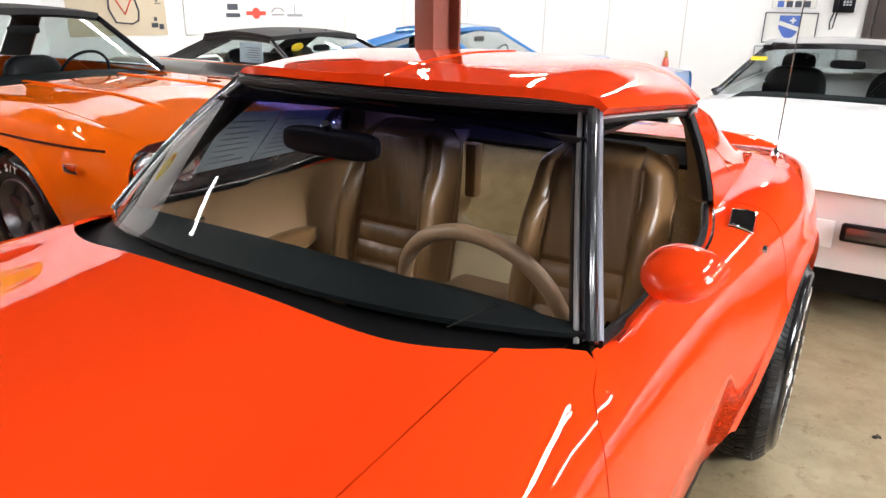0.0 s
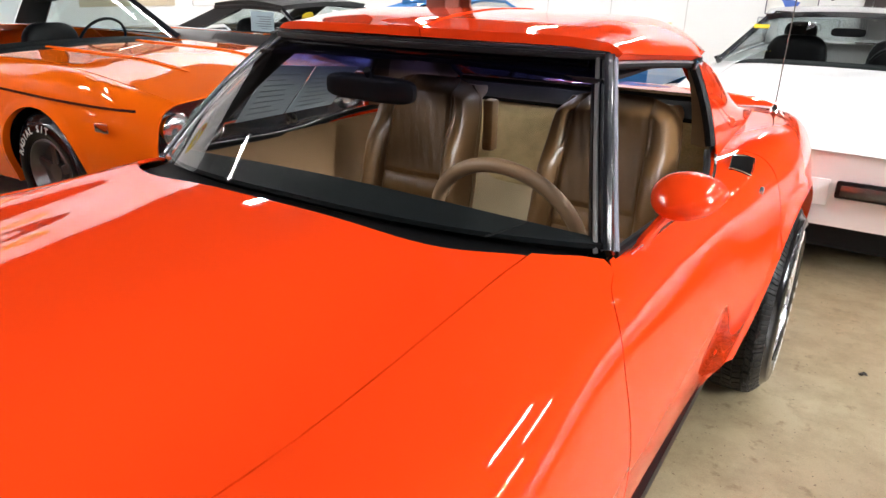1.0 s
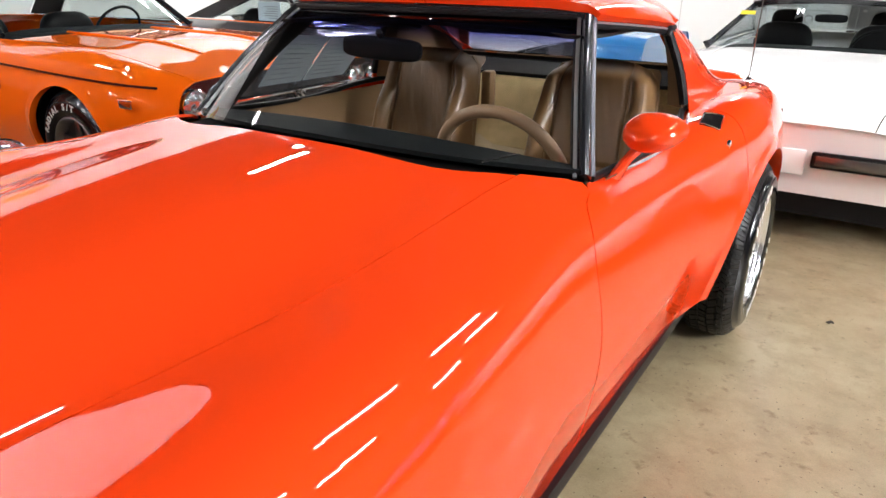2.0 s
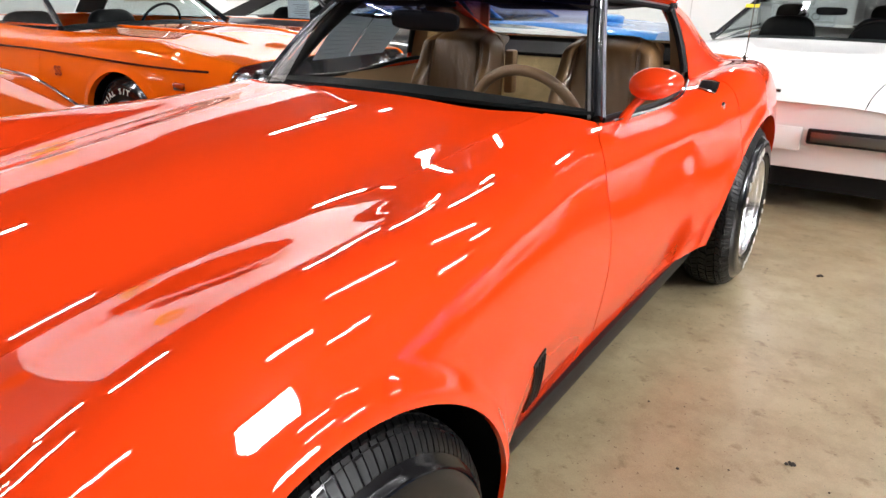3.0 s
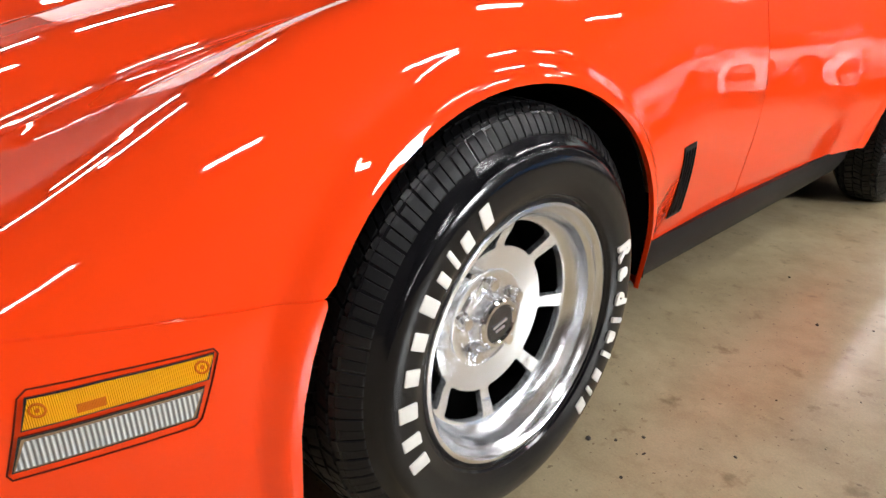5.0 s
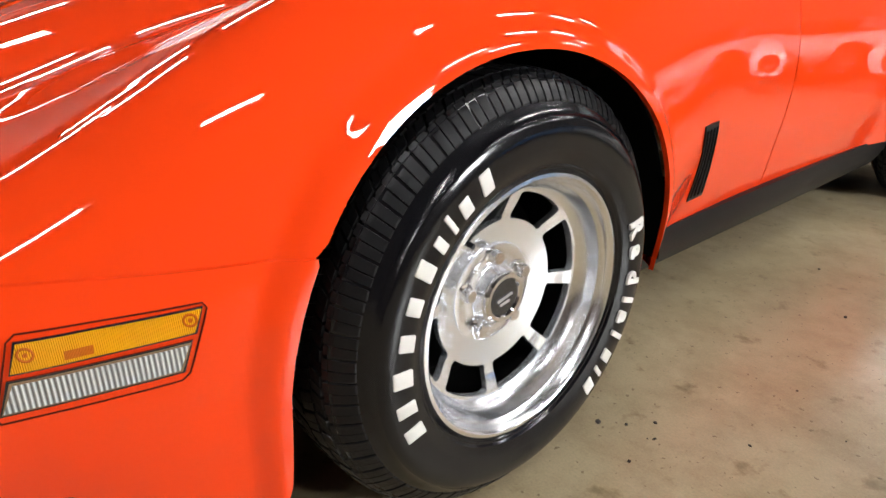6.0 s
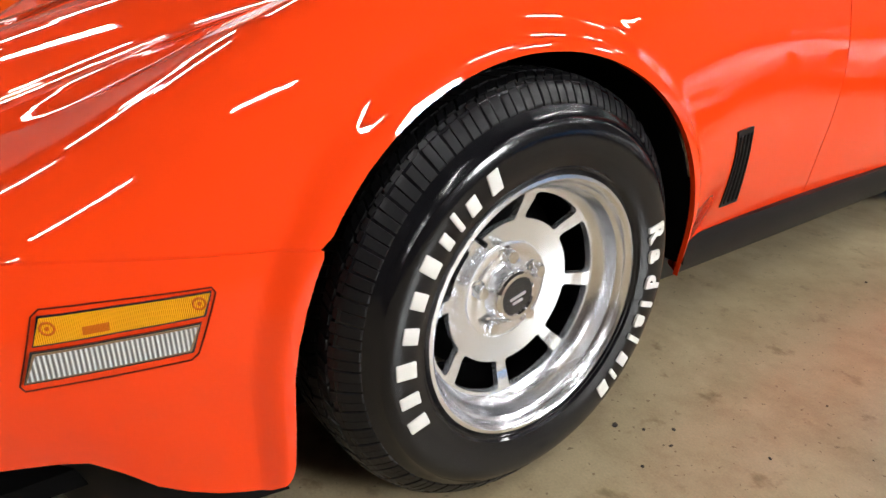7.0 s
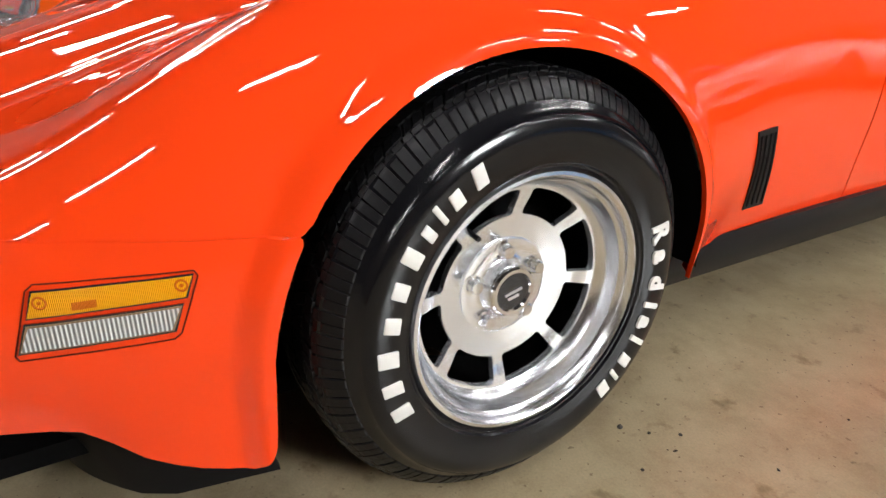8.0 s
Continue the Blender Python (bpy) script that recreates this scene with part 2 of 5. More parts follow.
def smooth01(t):
    t = min(max(t, 0.0), 1.0)
    return t * t * (3 - 2 * t)


def grid(bm, rows):
    """Faces over a grid of points; gives the vertices."""
    vs = [[bm.verts.new(p) for p in row] for row in rows]
    for a, b in zip(vs, vs[1:]):
        for i in range(len(a) - 1):
            bm.faces.new((a[i], a[i + 1], b[i + 1], b[i]))
    return vs


def thicken(bm, depth):
    """Gives a sheet a back and edges."""
    bm.normal_update()
    bmesh.ops.solidify(bm, geom=bm.faces[:], thickness=depth)


def patch(f, nu, nv, depth=0.0, bm=None):
    """A sheet f(u, v), u and v from 0 to 1."""
    bm = bm or bmesh.new()
    grid(bm, [[Vector(f(i / nu, j / nv)) for i in range(nu + 1)] for j in range(nv + 1)])
    if depth:
        thicken(bm, depth)
    return bm


def box(sx, sy, sz, at=(0, 0, 0), bevel=0.0, segs=2, bm=None, turn=None):
    own = bmesh.new()
    bmesh.ops.create_cube(own, size=1)
    bmesh.ops.scale(own, vec=(sx, sy, sz), verts=own.verts)
    if bevel:
        bmesh.ops.bevel(own, geom=own.edges[:], offset=bevel, segments=segs, affect="EDGES", profile=0.5)
    if turn is not None:
        bmesh.ops.transform(own, matrix=turn, verts=own.verts)
    bmesh.ops.translate(own, vec=at, verts=own.verts)
    if bm is None:
        return own
    me = bpy.data.meshes.new("tmp")
    own.to_mesh(me)
    own.free()
    bm.from_mesh(me)
    bpy.data.meshes.remove(me)
    return bm


def lathe(profile, segs=48, axis="X", bm=None, full=True):
    """Turns a profile of (along, radius) round an axis."""
    bm = bm or bmesh.new()
    rings = []
    for a, r in profile:
        ring = []
        for k in range(segs):
            c, s = math.cos(2 * math.pi * k / segs), math.sin(2 * math.pi * k / segs)
            p = (a, r * c, r * s) if axis == "X" else (r * c, a, r * s) if axis == "Y" else (r * c, r * s, a)
            ring.append(bm.verts.new(p))
        rings.append(ring)
    for a, b in zip(rings, rings[1:]):
        for k in range(segs):
            bm.faces.new((a[k], a[(k + 1) % segs], b[(k + 1) % segs], b[k]))
    for ring, (a, r) in ((rings[0], profile[0]), (rings[-1], profile[-1])):
        if r < 1e-6:
            bmesh.ops.pointmerge(bm, verts=ring, merge_co=(a, 0, 0) if axis == "X" else (0, a, 0) if axis == "Y" else (0, 0, a))
        elif full and r < 0.03:
            bm.faces.new(ring)
    return bm


def sweep(points, radius, sides=8, flat=1.0, up=(0, 0, 1), closed=False, bm=None):
    """A tube along points; radius may be a list; flat squeezes it along up."""
    bm = bm or bmesh.new()
    pts = [Vector(p) for p in points]
    n = len(pts)
    rings = []
    for i, p in enumerate(pts):
        a, b = (pts[(i - 1) % n], pts[(i + 1) % n]) if closed else (pts[max(i - 1, 0)], pts[min(i + 1, n - 1)])
        d = (b - a).normalized()
        side = d.cross(Vector(up)).normalized()
        over = side.cross(d)
        r = radius[i] if isinstance(radius, (list, tuple)) else radius
        rings.append([bm.verts.new(p + r * math.cos(2 * math.pi * (k + 0.5) / sides) * side + flat * r * math.sin(2 * math.pi * (k + 0.5) / sides) * over) for k in range(sides)])
    pairs = list(zip(rings, rings[1:])) + ([(rings[-1], rings[0])] if closed else [])
    for a, b in pairs:
        for k in range(sides):
            bm.faces.new((a[k], a[(k + 1) % sides], b[(k + 1) % sides], b[k]))
    if not closed:
        bm.faces.new(rings[0])
        bm.faces.new(rings[-1])
    return bm


def blob(sx, sy, sz, at=(0, 0, 0), power=2.6, nu=20, nv=14, bm=None):
    """A rounded cushion (superellipsoid)."""
    bm = bm or bmesh.new()

    def e(c):
        return math.copysign(abs(c) ** (2 / power), c)

    rows = []
    for j in range(1, nv):
        ph = math.pi * (j / nv - 0.5)
        rows.append([bm.verts.new((at[0] + sx / 2 * e(math.cos(ph)) * e(math.cos(2 * math.pi * i / nu)),
                                   at[1] + sy / 2 * e(math.cos(ph)) * e(math.sin(2 * math.pi * i / nu)),
                                   at[2] + sz / 2 * e(math.sin(ph)))) for i in range(nu)])
    for a, b in zip(rows, rows[1:]):
        for i in range(nu):
            bm.faces.new((a[i], a[(i + 1) % nu], b[(i + 1) % nu], b[i]))
    bm.faces.new(rows[0])
    bm.faces.new(rows[-1])
    return bm


def letters(text, size, depth=0.002, bm=None, place_at=None, bold=0.0):
    """Built-in font as a mesh, centred at its base."""
    cu = bpy.data.curves.new("text", "FONT")
    cu.body, cu.size, cu.extrude, cu.offset = text, size, depth / 2, bold
    cu.align_x, cu.align_y, cu.resolution_u = "CENTER", "CENTER", 3
    ob = new("text", cu)
    me = bpy.data.meshes.new_from_object(ob.evaluated_get(bpy.context.evaluated_depsgraph_get()))
    bpy.data.objects.remove(ob)
    bm = bm or bmesh.new()
    if place_at is not None:
        me.transform(place_at)
    bm.from_mesh(me)
    bpy.data.meshes.remove(me)
    bpy.data.curves.remove(cu)
    return bm


# ---- car bodies ----
def soft(f, w=0.08):
    """Evens out the bends of a curve over a width of about 2 w."""
    taps = [(d / 4, math.exp(-2.0 * (d / 4) ** 2)) for d in range(-4, 5)]
    total = sum(k for _, k in taps)
    return lambda y: sum(k * f(y + d * w) for d, k in taps) / total


class Shell:
    """A car body as smooth cross-sections; y runs from the nose (minus) to the tail, the front axle at y = 0."""

    HEIGHTS = (0.0, 0.28, 0.55, 0.80, 0.94)

    def __init__(self, sill, sides, ridge_x, ridge_z, seam_x, seam_z, mid_z, centre_z, arches, flare=0.014, edge=None, bulge_z=None):
        self.bulge_z = bulge_z or (lambda y: 0.5 * (mid_z(y) + centre_z(y)))
        self.edge = edge
        self.sill, self.sides, self.ridge_x, self.ridge_z = sill, sides, ridge_x, ridge_z
        self.seam_x, self.seam_z, self.mid_z, self.centre_z = seam_x, seam_z, mid_z, centre_z
        self.arches, self.flare = arches, flare
        self.known = {}

    def section(self, y):
        key = round(y, 4)
        if key in self.known:
            return self.known[key]
        zk, zr, xr = self.sill(y), self.ridge_z(y), self.ridge_x(y)
        pts = [(s(y), zk + h * (zr - zk)) for h, s in zip(self.HEIGHTS, self.sides)]
        xs = min(self.seam_x(y), xr - 0.05)
        pts += [(xr, zr), (xs, self.seam_z(y)), (xs * 0.74, self.mid_z(y)), (xs * 0.40, self.bulge_z(y)), (0.0, self.centre_z(y))]
        pts = [np.array(p) for p in pts]
        first, last = 2 * pts[0] - pts[1], np.array((-pts[-2][0], pts[-2][1]))
        ext = [first] + pts + [last]
        out, t = [], np.linspace(0, 1, 14, endpoint=False)[:, None]
        for a, b, c, d in zip(ext, ext[1:], ext[2:], ext[3:]):
            out.append(0.5 * (2 * b + (c - a) * t + (2 * a - 5 * b + 4 * c - d) * t**2 + (3 * b - a - 3 * c + d) * t**3))
        p = np.vstack(out + [pts[-1][None]])
        n = 9
        before = 2 * p[0] - p[n:0:-1]
        after = p[-2:-2 - n:-1] * np.array((-1.0, 1.0))
        k = np.exp(-0.5 * (np.arange(-n, n + 1) / 3.6) ** 2)
        q = np.vstack((before, p, after))
        p = np.stack([np.convolve(q[:, c], k / k.sum(), "valid") for c in (0, 1)], 1)
        self.known[key] = (p, 70)
        return self.known[key]

    def bottom(self, y):
        z = max(self.sill(y), self.edge(y)) if self.edge else self.sill(y)
        for yc, zc, r in self.arches:
            if abs(y - yc) < r:
                z = max(z, zc + math.sqrt(r * r - (y - yc) ** 2))
        return z

    def at_z(self, y, z):
        """Section index at a height on the side."""
        p, k = self.section(y)
        return float(np.interp(z, p[: k + 1, 1], np.arange(k + 1)))

    def at_x(self, y, x):
        """Section index at a width on the top."""
        p, k = self.section(y)
        return float(np.interp(-x, -p[k:, 0], np.arange(k, len(p))))

    def point(self, y, i):
        p, k = self.section(y)
        j = np.arange(len(p))
        x, z = float(np.interp(i, j, p[:, 0])), float(np.interp(i, j, p[:, 1]))
        for yc, zc, r in self.arches:
            d = math.hypot(y - yc, z - zc) - r if z > zc else abs(y - yc) - r
            if i < k and d < 0.05:
                x += self.flare * (0.5 if yc > 1 else 1.0) * (1 - smooth01((d - 0.012) / 0.036))
        return Vector((x, y, z))

    def side(self, y, z, out=0.0):
        p = self.point(y, self.at_z(y, z))
        return p + Vector((out, 0, 0))

    def top(self, y, x):
        return self.point(y, self.at_x(y, abs(x)))

    def panel(self, lo, hi, stations, rows, mirror=False, front=None, rear=None, pull=(0, 0), deep_bottom=0.0, power=1.0, lip=0.008):
        """A panel between the section indices lo(y) and hi(y) over the stations; front and rear shift its ends by row; mirror: both halves in one."""
        lo_, hi_ = lo, hi
        y0, y1 = stations[0], stations[-1]
        table = []
        for r in range(rows + 1):
            u = (r / rows) ** power
            row = []
            for y in stations:
                if front:
                    y = y + front(lerp(lo_(y0), hi_(y0), u)) * (1 - smooth01((y - y0) / (pull[0] or 1)))
                if rear:
                    y = y + rear(lerp(lo_(y1), hi_(y1), u)) * smooth01((y - (y1 - (pull[1] or 1))) / (pull[1] or 1))
                row.append((y, lerp(lo_(y), hi_(y), u)))
            table.append(row)
        pts = [[self.point(y, i) for y, i in row] for row in table]
        bm = bmesh.new()
        vs = grid(bm, pts)
        bm.normal_update()
        ring = [vs[0][c] for c in range(len(vs[0]))] + [vs[r][-1] for r in range(1, rows + 1)]
        ring += [vs[rows][c] for c in range(len(vs[0]) - 2, -1, -1)] + [vs[r][0] for r in range(rows - 1, 0, -1)]
        centre = mirror
        back = {}
        flip = 1.0
        mid = vs[rows // 2][len(vs[0]) // 2]
        if mid.normal.x < 0 and mid.normal.z < 0.3 or mid.normal.z < -0.3:
            flip = -1.0
        bottom = set(vs[0])
        for v in ring:
            n = v.normal * flip
            inward = -n * lip
            if v in bottom and deep_bottom:
                inward = Vector((-deep_bottom, 0, 0))
            back[v] = bm.verts.new(v.co + inward)
        for a, b in zip(ring, ring[1:] + ring[:1]):
            if centre and abs(a.co.x) < 1e-5 and abs(b.co.x) < 1e-5:
                continue
            bm.faces.new((a, b, back[b], back[a]))
        if mirror:
            other = bmesh.ops.duplicate(bm, geom=bm.verts[:] + bm.edges[:] + bm.faces[:])
            for v in other["geom"]:
                if isinstance(v, bmesh.types.BMVert):
                    v.co.x = -v.co.x
            bmesh.ops.remove_doubles(bm, verts=bm.verts, dist=1e-4)
        return bm


def flipped(bm):
    """A mirrored copy, for the other side of a car."""
    other = bm.copy()
    for v in other.verts:
        v.co.x = -v.co.x
    bmesh.ops.reverse_faces(other, faces=other.faces)
    return other


def both_sides(name, bm, material, parent, label=""):
    twin = flipped(bm)
    return part(name, bm, material, parent, label), part(name, twin, material, parent, label)


def spread(a, b, n):
    return [lerp(a, b, i / n) for i in range(n + 1)]


def arch_stations(y0, y1, arches, step=0.04):
    ys = spread(y0, y1, max(2, int(round((y1 - y0) / step))))
    for yc, zc, r in arches:
        ys += [yc + r * math.cos(math.pi * k / 44) for k in range(45)] + [yc + s * (r + g) for s in (-1, 1) for g in (0.004, 0.012, 0.018, 0.024, 0.030, 0.036, 0.042, 0.05)]
    ys = sorted(y for y in ys if y0 <= y <= y1)
    out = [y0]
    for y in ys:
        if y - out[-1] > 0.0012:
            out.append(y)
    out[-1] = y1
    return out


def wheel_well(parent, yc, zc, r, x0, x1):
    bm = bmesh.new()
    ring = [(yc + (r + 0.012) * math.cos(a), zc + (r + 0.012) * math.sin(a)) for a in [math.pi * k / 24 for k in range(25)]]
    ring = [(yc + r + 0.012, 0.30)] + ring + [(yc - r - 0.012, 0.30)]
    grid(bm, [[(x1, y, z) for y, z in ring], [(x0, y, z) for y, z in ring], [(x0, yc + (y - yc) * 0.02, 0.30) for y, z in ring]])
    return both_sides("wheel_well", bm, M_LINER, parent)


# ---- wheels ----
def tyre_mesh(radius, width, rim_r, blocks=72):
    """Carcass with bulging sidewalls and a grooved tread; axis X, outer side +x."""
    h = width / 2
    bm = bmesh.new()
    d = radius - rim_r
    profile = ((0.70, -0.03), (0.86, 0.03), (0.90, 0.058), (0.905, 0.077), (0.94, 0.10), (0.955, 0.145), (0.985, 0.20), (0.998, 0.27), (1.0, 0.36), (0.997, 0.43), (0.982, 0.50),
               (0.957, 0.552), (0.940, 0.577), (0.932, 0.583), (0.914, 0.588), (0.86, 0.645), (0.80, 0.705), (0.735, 0.775), (0.675, 0.84), (0.62, 0.91))
    wall = [(h * a, rim_r + t * d) for a, t in profile]
    lathe(wall, 96, bm=bm, full=False)
    lathe([(-a, r) for a, r in wall], 96, bm=bm, full=False)
    return bm


def tread_mesh(radius, width, blocks=62):
    """Tread ribs of siped blocks with rounded shoulders."""
    h = width / 2
    bm = bmesh.new()
    lathe([(-h * 0.65, radius - 0.020), (-h * 0.5, radius - 0.012), (h * 0.5, radius - 0.012), (h * 0.65, radius - 0.020)], 96, bm=bm, full=False)
    ribs = [(-0.80, -0.73, -0.66, -0.57), (-0.545, -0.42), (-0.385, -0.15), (-0.115, 0.115), (0.15, 0.385), (0.42, 0.545), (0.57, 0.66, 0.73, 0.80)]
    crown = keyed((0.0, radius), (0.3, radius - 0.0006), (0.5, radius - 0.004), (0.58, radius - 0.0085), (0.66, radius - 0.0165), (0.73, radius - 0.026), (0.80, radius - 0.0375))
    pitch = 2 * math.pi / blocks
    for n, cols in enumerate(ribs):
        a, b = cols[0], cols[-1]
        outer = len(cols) > 2
        for k in range(blocks):
            for j, (f0, f1, drop) in enumerate(((0.0, 0.43, 0.0), (0.50, 0.87, 0.0012 if k % 3 else 0.0))):
                t0, t1 = pitch * (k + f0 + 0.5 * (n % 2)), pitch * (k + f1 + 0.5 * (n % 2))
                skew = pitch * 0.30 * (1 if n % 2 else -1) if not outer else pitch * 0.15
                rows = []
                for t in (t0, t1):
                    row = []
                    for f, low in [(a, True)] + [(f, False) for f in cols] + [(b, True)]:
                        r = crown(abs(f)) - drop - (0.010 if low else 0.0)
                        tt = t + skew * (f - a) / (b - a)
                        row.append(bm.verts.new((f * h, r * math.cos(tt), r * math.sin(tt))))
                    rows.append(row)
                p, q = rows
                for i in range(len(p) - 1):
                    bm.faces.new((p[i], p[i + 1], q[i + 1], q[i]))
                bm.faces.new(p)
                bm.faces.new(q)
    return bm


def slotted_wheel(parent, m, tyre_r=0.344, width=0.232, turn=0.0, lettered=True, name="wheel"):
    """Polished alloy wheel with eight slots, raised hub and a white-lettered tyre; outer side +x."""
    # Barrel in near black instead of metal, to paint in the dark behind the slots.
    hub = part(name, lathe([(-0.10, 0.19), (-0.10, 0.196), (0.055, 0.196), (0.062, 0.190)], 64, full=False), M_LINER, parent)
    place(hub, m)
    part("tyre", tyre_mesh(tyre_r, width, 0.207), M_RUBBER, hub, "black rubber sidewall")
    part("tread", tread_mesh(tyre_r, width), M_TREAD, hub, "grooved black tread", smooth=False)
    # rim lip and bowl
    x = width / 2
    f = x - 0.097
    lip = [(x - 0.040, 0.2105), (x - 0.016, 0.2105), (x - 0.011, 0.207), (x - 0.010, 0.202), (x - 0.013, 0.198), (x - 0.020, 0.1955), (x - 0.026, 0.1935), (x - 0.030, 0.189),
           (x - 0.042, 0.187), (x - 0.052, 0.184), (x - 0.060, 0.179), (f + 0.031, 0.172)]
    part("rim_lip", lathe(lip, 96, full=False), M_ALLOY, hub, "polished aluminium rim lip")
    # face with eight slots
    bm = bmesh.new()
    n_slot, per = 8, 32
    segs = n_slot * per
    radii = [0.172, 0.167, 0.165, 0.158, 0.150, 0.141, 0.132, 0.1235, 0.121, 0.108, 0.094, 0.079]
    depth = [f + d for d in (0.031, 0.0305, 0.030, 0.028, 0.025, 0.021, 0.017, 0.0155, 0.015, 0.011, 0.007, 0.004)]

    def cut(ring, k):
        a = k % per
        lo, hi = 3, per - 3
        if ring in (1, 7):
            lo, hi = lo + 1, hi - 1
        return 1 <= ring <= 7 and lo <= a < hi

    rows = [[bm.verts.new((d, r * math.cos(2 * math.pi * k / segs - 0.087), r * math.sin(2 * math.pi * k / segs - 0.087))) for k in range(segs)] for r, d in zip(radii, depth)]
    for i in range(len(radii) - 1):
        for k in range(segs):
            if not cut(i, k):
                bm.faces.new((rows[i][k], rows[i][(k + 1) % segs], rows[i + 1][(k + 1) % segs], rows[i + 1][k]))
    rim_edges = [e for e in bm.edges if len(e.link_faces) == 1]
    inner = [e for e in rim_edges if 0.115 < (e.verts[0].co.yz.length + e.verts[1].co.yz.length) / 2 < 0.1685]
    ext = bmesh.ops.extrude_edge_only(bm, edges=inner)
    for v in ext["geom"]:
        if isinstance(v, bmesh.types.BMVert):
            v.co.x -= 0.012
    part("wheel_face", bm, M_ALLOY_FACE, hub, "slotted polished aluminium face")
    # raised centre
    part("wheel_centre", lathe([(f + 0.0035, 0.082), (f + 0.007, 0.0805), (f + 0.008, 0.077), (f + 0.0065, 0.066), (f + 0.007, 0.055), (f + 0.010, 0.0485), (f + 0.016, 0.0455), (f + 0.026, 0.0435), (f + 0.028, 0.0)], 64), M_ALLOY, hub, "cast aluminium wheel centre")
    part("hub_cap", lathe([(f + 0.018, 0.0425), (f + 0.032, 0.0415), (f + 0.035, 0.0385), (f + 0.035, 0.033), (f + 0.032, 0.031)], 48, full=False), M_CHROME, hub, "chrome hub cap ring")
    part("cap_badge", lathe([(f + 0.0315, 0.031), (f + 0.0325, 0.0)], 40), M_BLACK_GLOSS, hub, "black cap badge")
    emb = bmesh.new()
    for a, w, c in ((14, 0.032, 0.0), (12, 0.02, -0.009)):
        box(0.0015, w, 0.004, (f + 0.0335, 0, c), bm=emb, turn=pose(0, 0, 0, a, 0, 0))
    part("cap_emblem", emb, M_ALLOY_DULL, hub, "silver emblem bars")
    for k in range(5):
        a = 2 * math.pi * (k + 0.3) / 5
        nut = lathe([(f, 0.0165), (f + 0.008, 0.0165), (f + 0.009, 0.0125), (f + 0.020, 0.0115), (f + 0.023, 0.0095), (f + 0.0235, 0.0)], 10)
        bmesh.ops.translate(nut, vec=(0, 0.0625 * math.cos(a), 0.0625 * math.sin(a)), verts=nut.verts)
        part("lug_nut", nut, M_CHROME, hub)
    valve = sweep([(f - 0.005, 0.125 * math.cos(2.15), 0.125 * math.sin(2.15)), (f + 0.025, 0.117 * math.cos(2.15), 0.117 * math.sin(2.15))], 0.0045, 8)
    part("valve_stem", valve, M_BLACK, hub)
    if lettered:
        tyre_letters(hub, tyre_r, width)
    # brake disc behind the slots, near black: the shade is in its colour
    part("brake_disc", lathe([(-0.02, 0.0), (-0.02, 0.15), (-0.04, 0.15), (-0.04, 0.0)], 40), M_LINER, hub)
    return hub


def on_sidewall(r, angle, tyre_r, width, rim_r=0.207):
    """Pose on the outer sidewall: letters stand with their heads outward, reading clockwise as seen from outside."""
    h = width / 2
    t = (r - rim_r) / (tyre_r - rim_r)
    xx = h * 1.001
    tilt = -3.0
    # local x: along the reading direction, local y: outward, local z: away from the tyre
    return Matrix(((0, 0, 1, xx), (math.sin(angle) * 1, math.cos(angle), 0, r * math.cos(angle)), (-math.cos(angle), math.sin(angle), 0, r * math.sin(angle)), (0, 0, 0, 1))) @ pose(0, 0, 0, tilt, 0, 0)


def tyre_letters(hub, tyre_r, width, rim_r=0.207):
    """Raised white lettering: one readable word; the maker's marks as plain bars."""
    size = 0.040
    r = 0.251

    def mark(g, degrees, w=1.0, h=1.0):
        m = on_sidewall(r, radians(degrees), tyre_r, width)
        if g == "-":
            bm = box(0.0225 * w, 0.0305 * h, 0.004, (0, -0.01525 * (1 - h), 0), bevel=0.0019)
            bmesh.ops.transform(bm, matrix=m @ Matrix(((1, 0.10, 0, 0), (0, 1, 0, 0), (0, 0, 1, 0), (0, 0, 0, 1))), verts=bm.verts)
        else:
            bm = letters(g, 0.047, 0.004, place_at=m @ Matrix(((1, 0.12, 0, 0), (0, 1, 0, 0), (0, 0, 1, 0), (0, 0, 0, 1))), bold=0.0026)
        part("raised_letter", bm, M_LETTER, hub)

    for d, w, h in ((203, 1, 1), (193, 0.9, 1), (182, 1.1, 1), (170.5, 1.05, 0.78), (159.5, 1.05, 0.78), (149, 1, 1), (140.5, 0.65, 0.78), (134.3, 0.4, 1), (127.5, 0.85, 0.78), (118, 0.9, 1)):
        mark("-", d, w, h)
    for g, d in zip("Radial", (17.7, 7.3, -4.0, -13.4, -20.8, -28.2)):
        mark(g, d)
    for d, w in ((-37.4, 0.9), (-44.4, 0.4), (-51.4, 1.0)):
        mark("-", d, w)


# ---- the orange-red sports car ----
ARCHES = [(0.0, 0.317, 0.395), (2.489, 0.345, 0.385)]
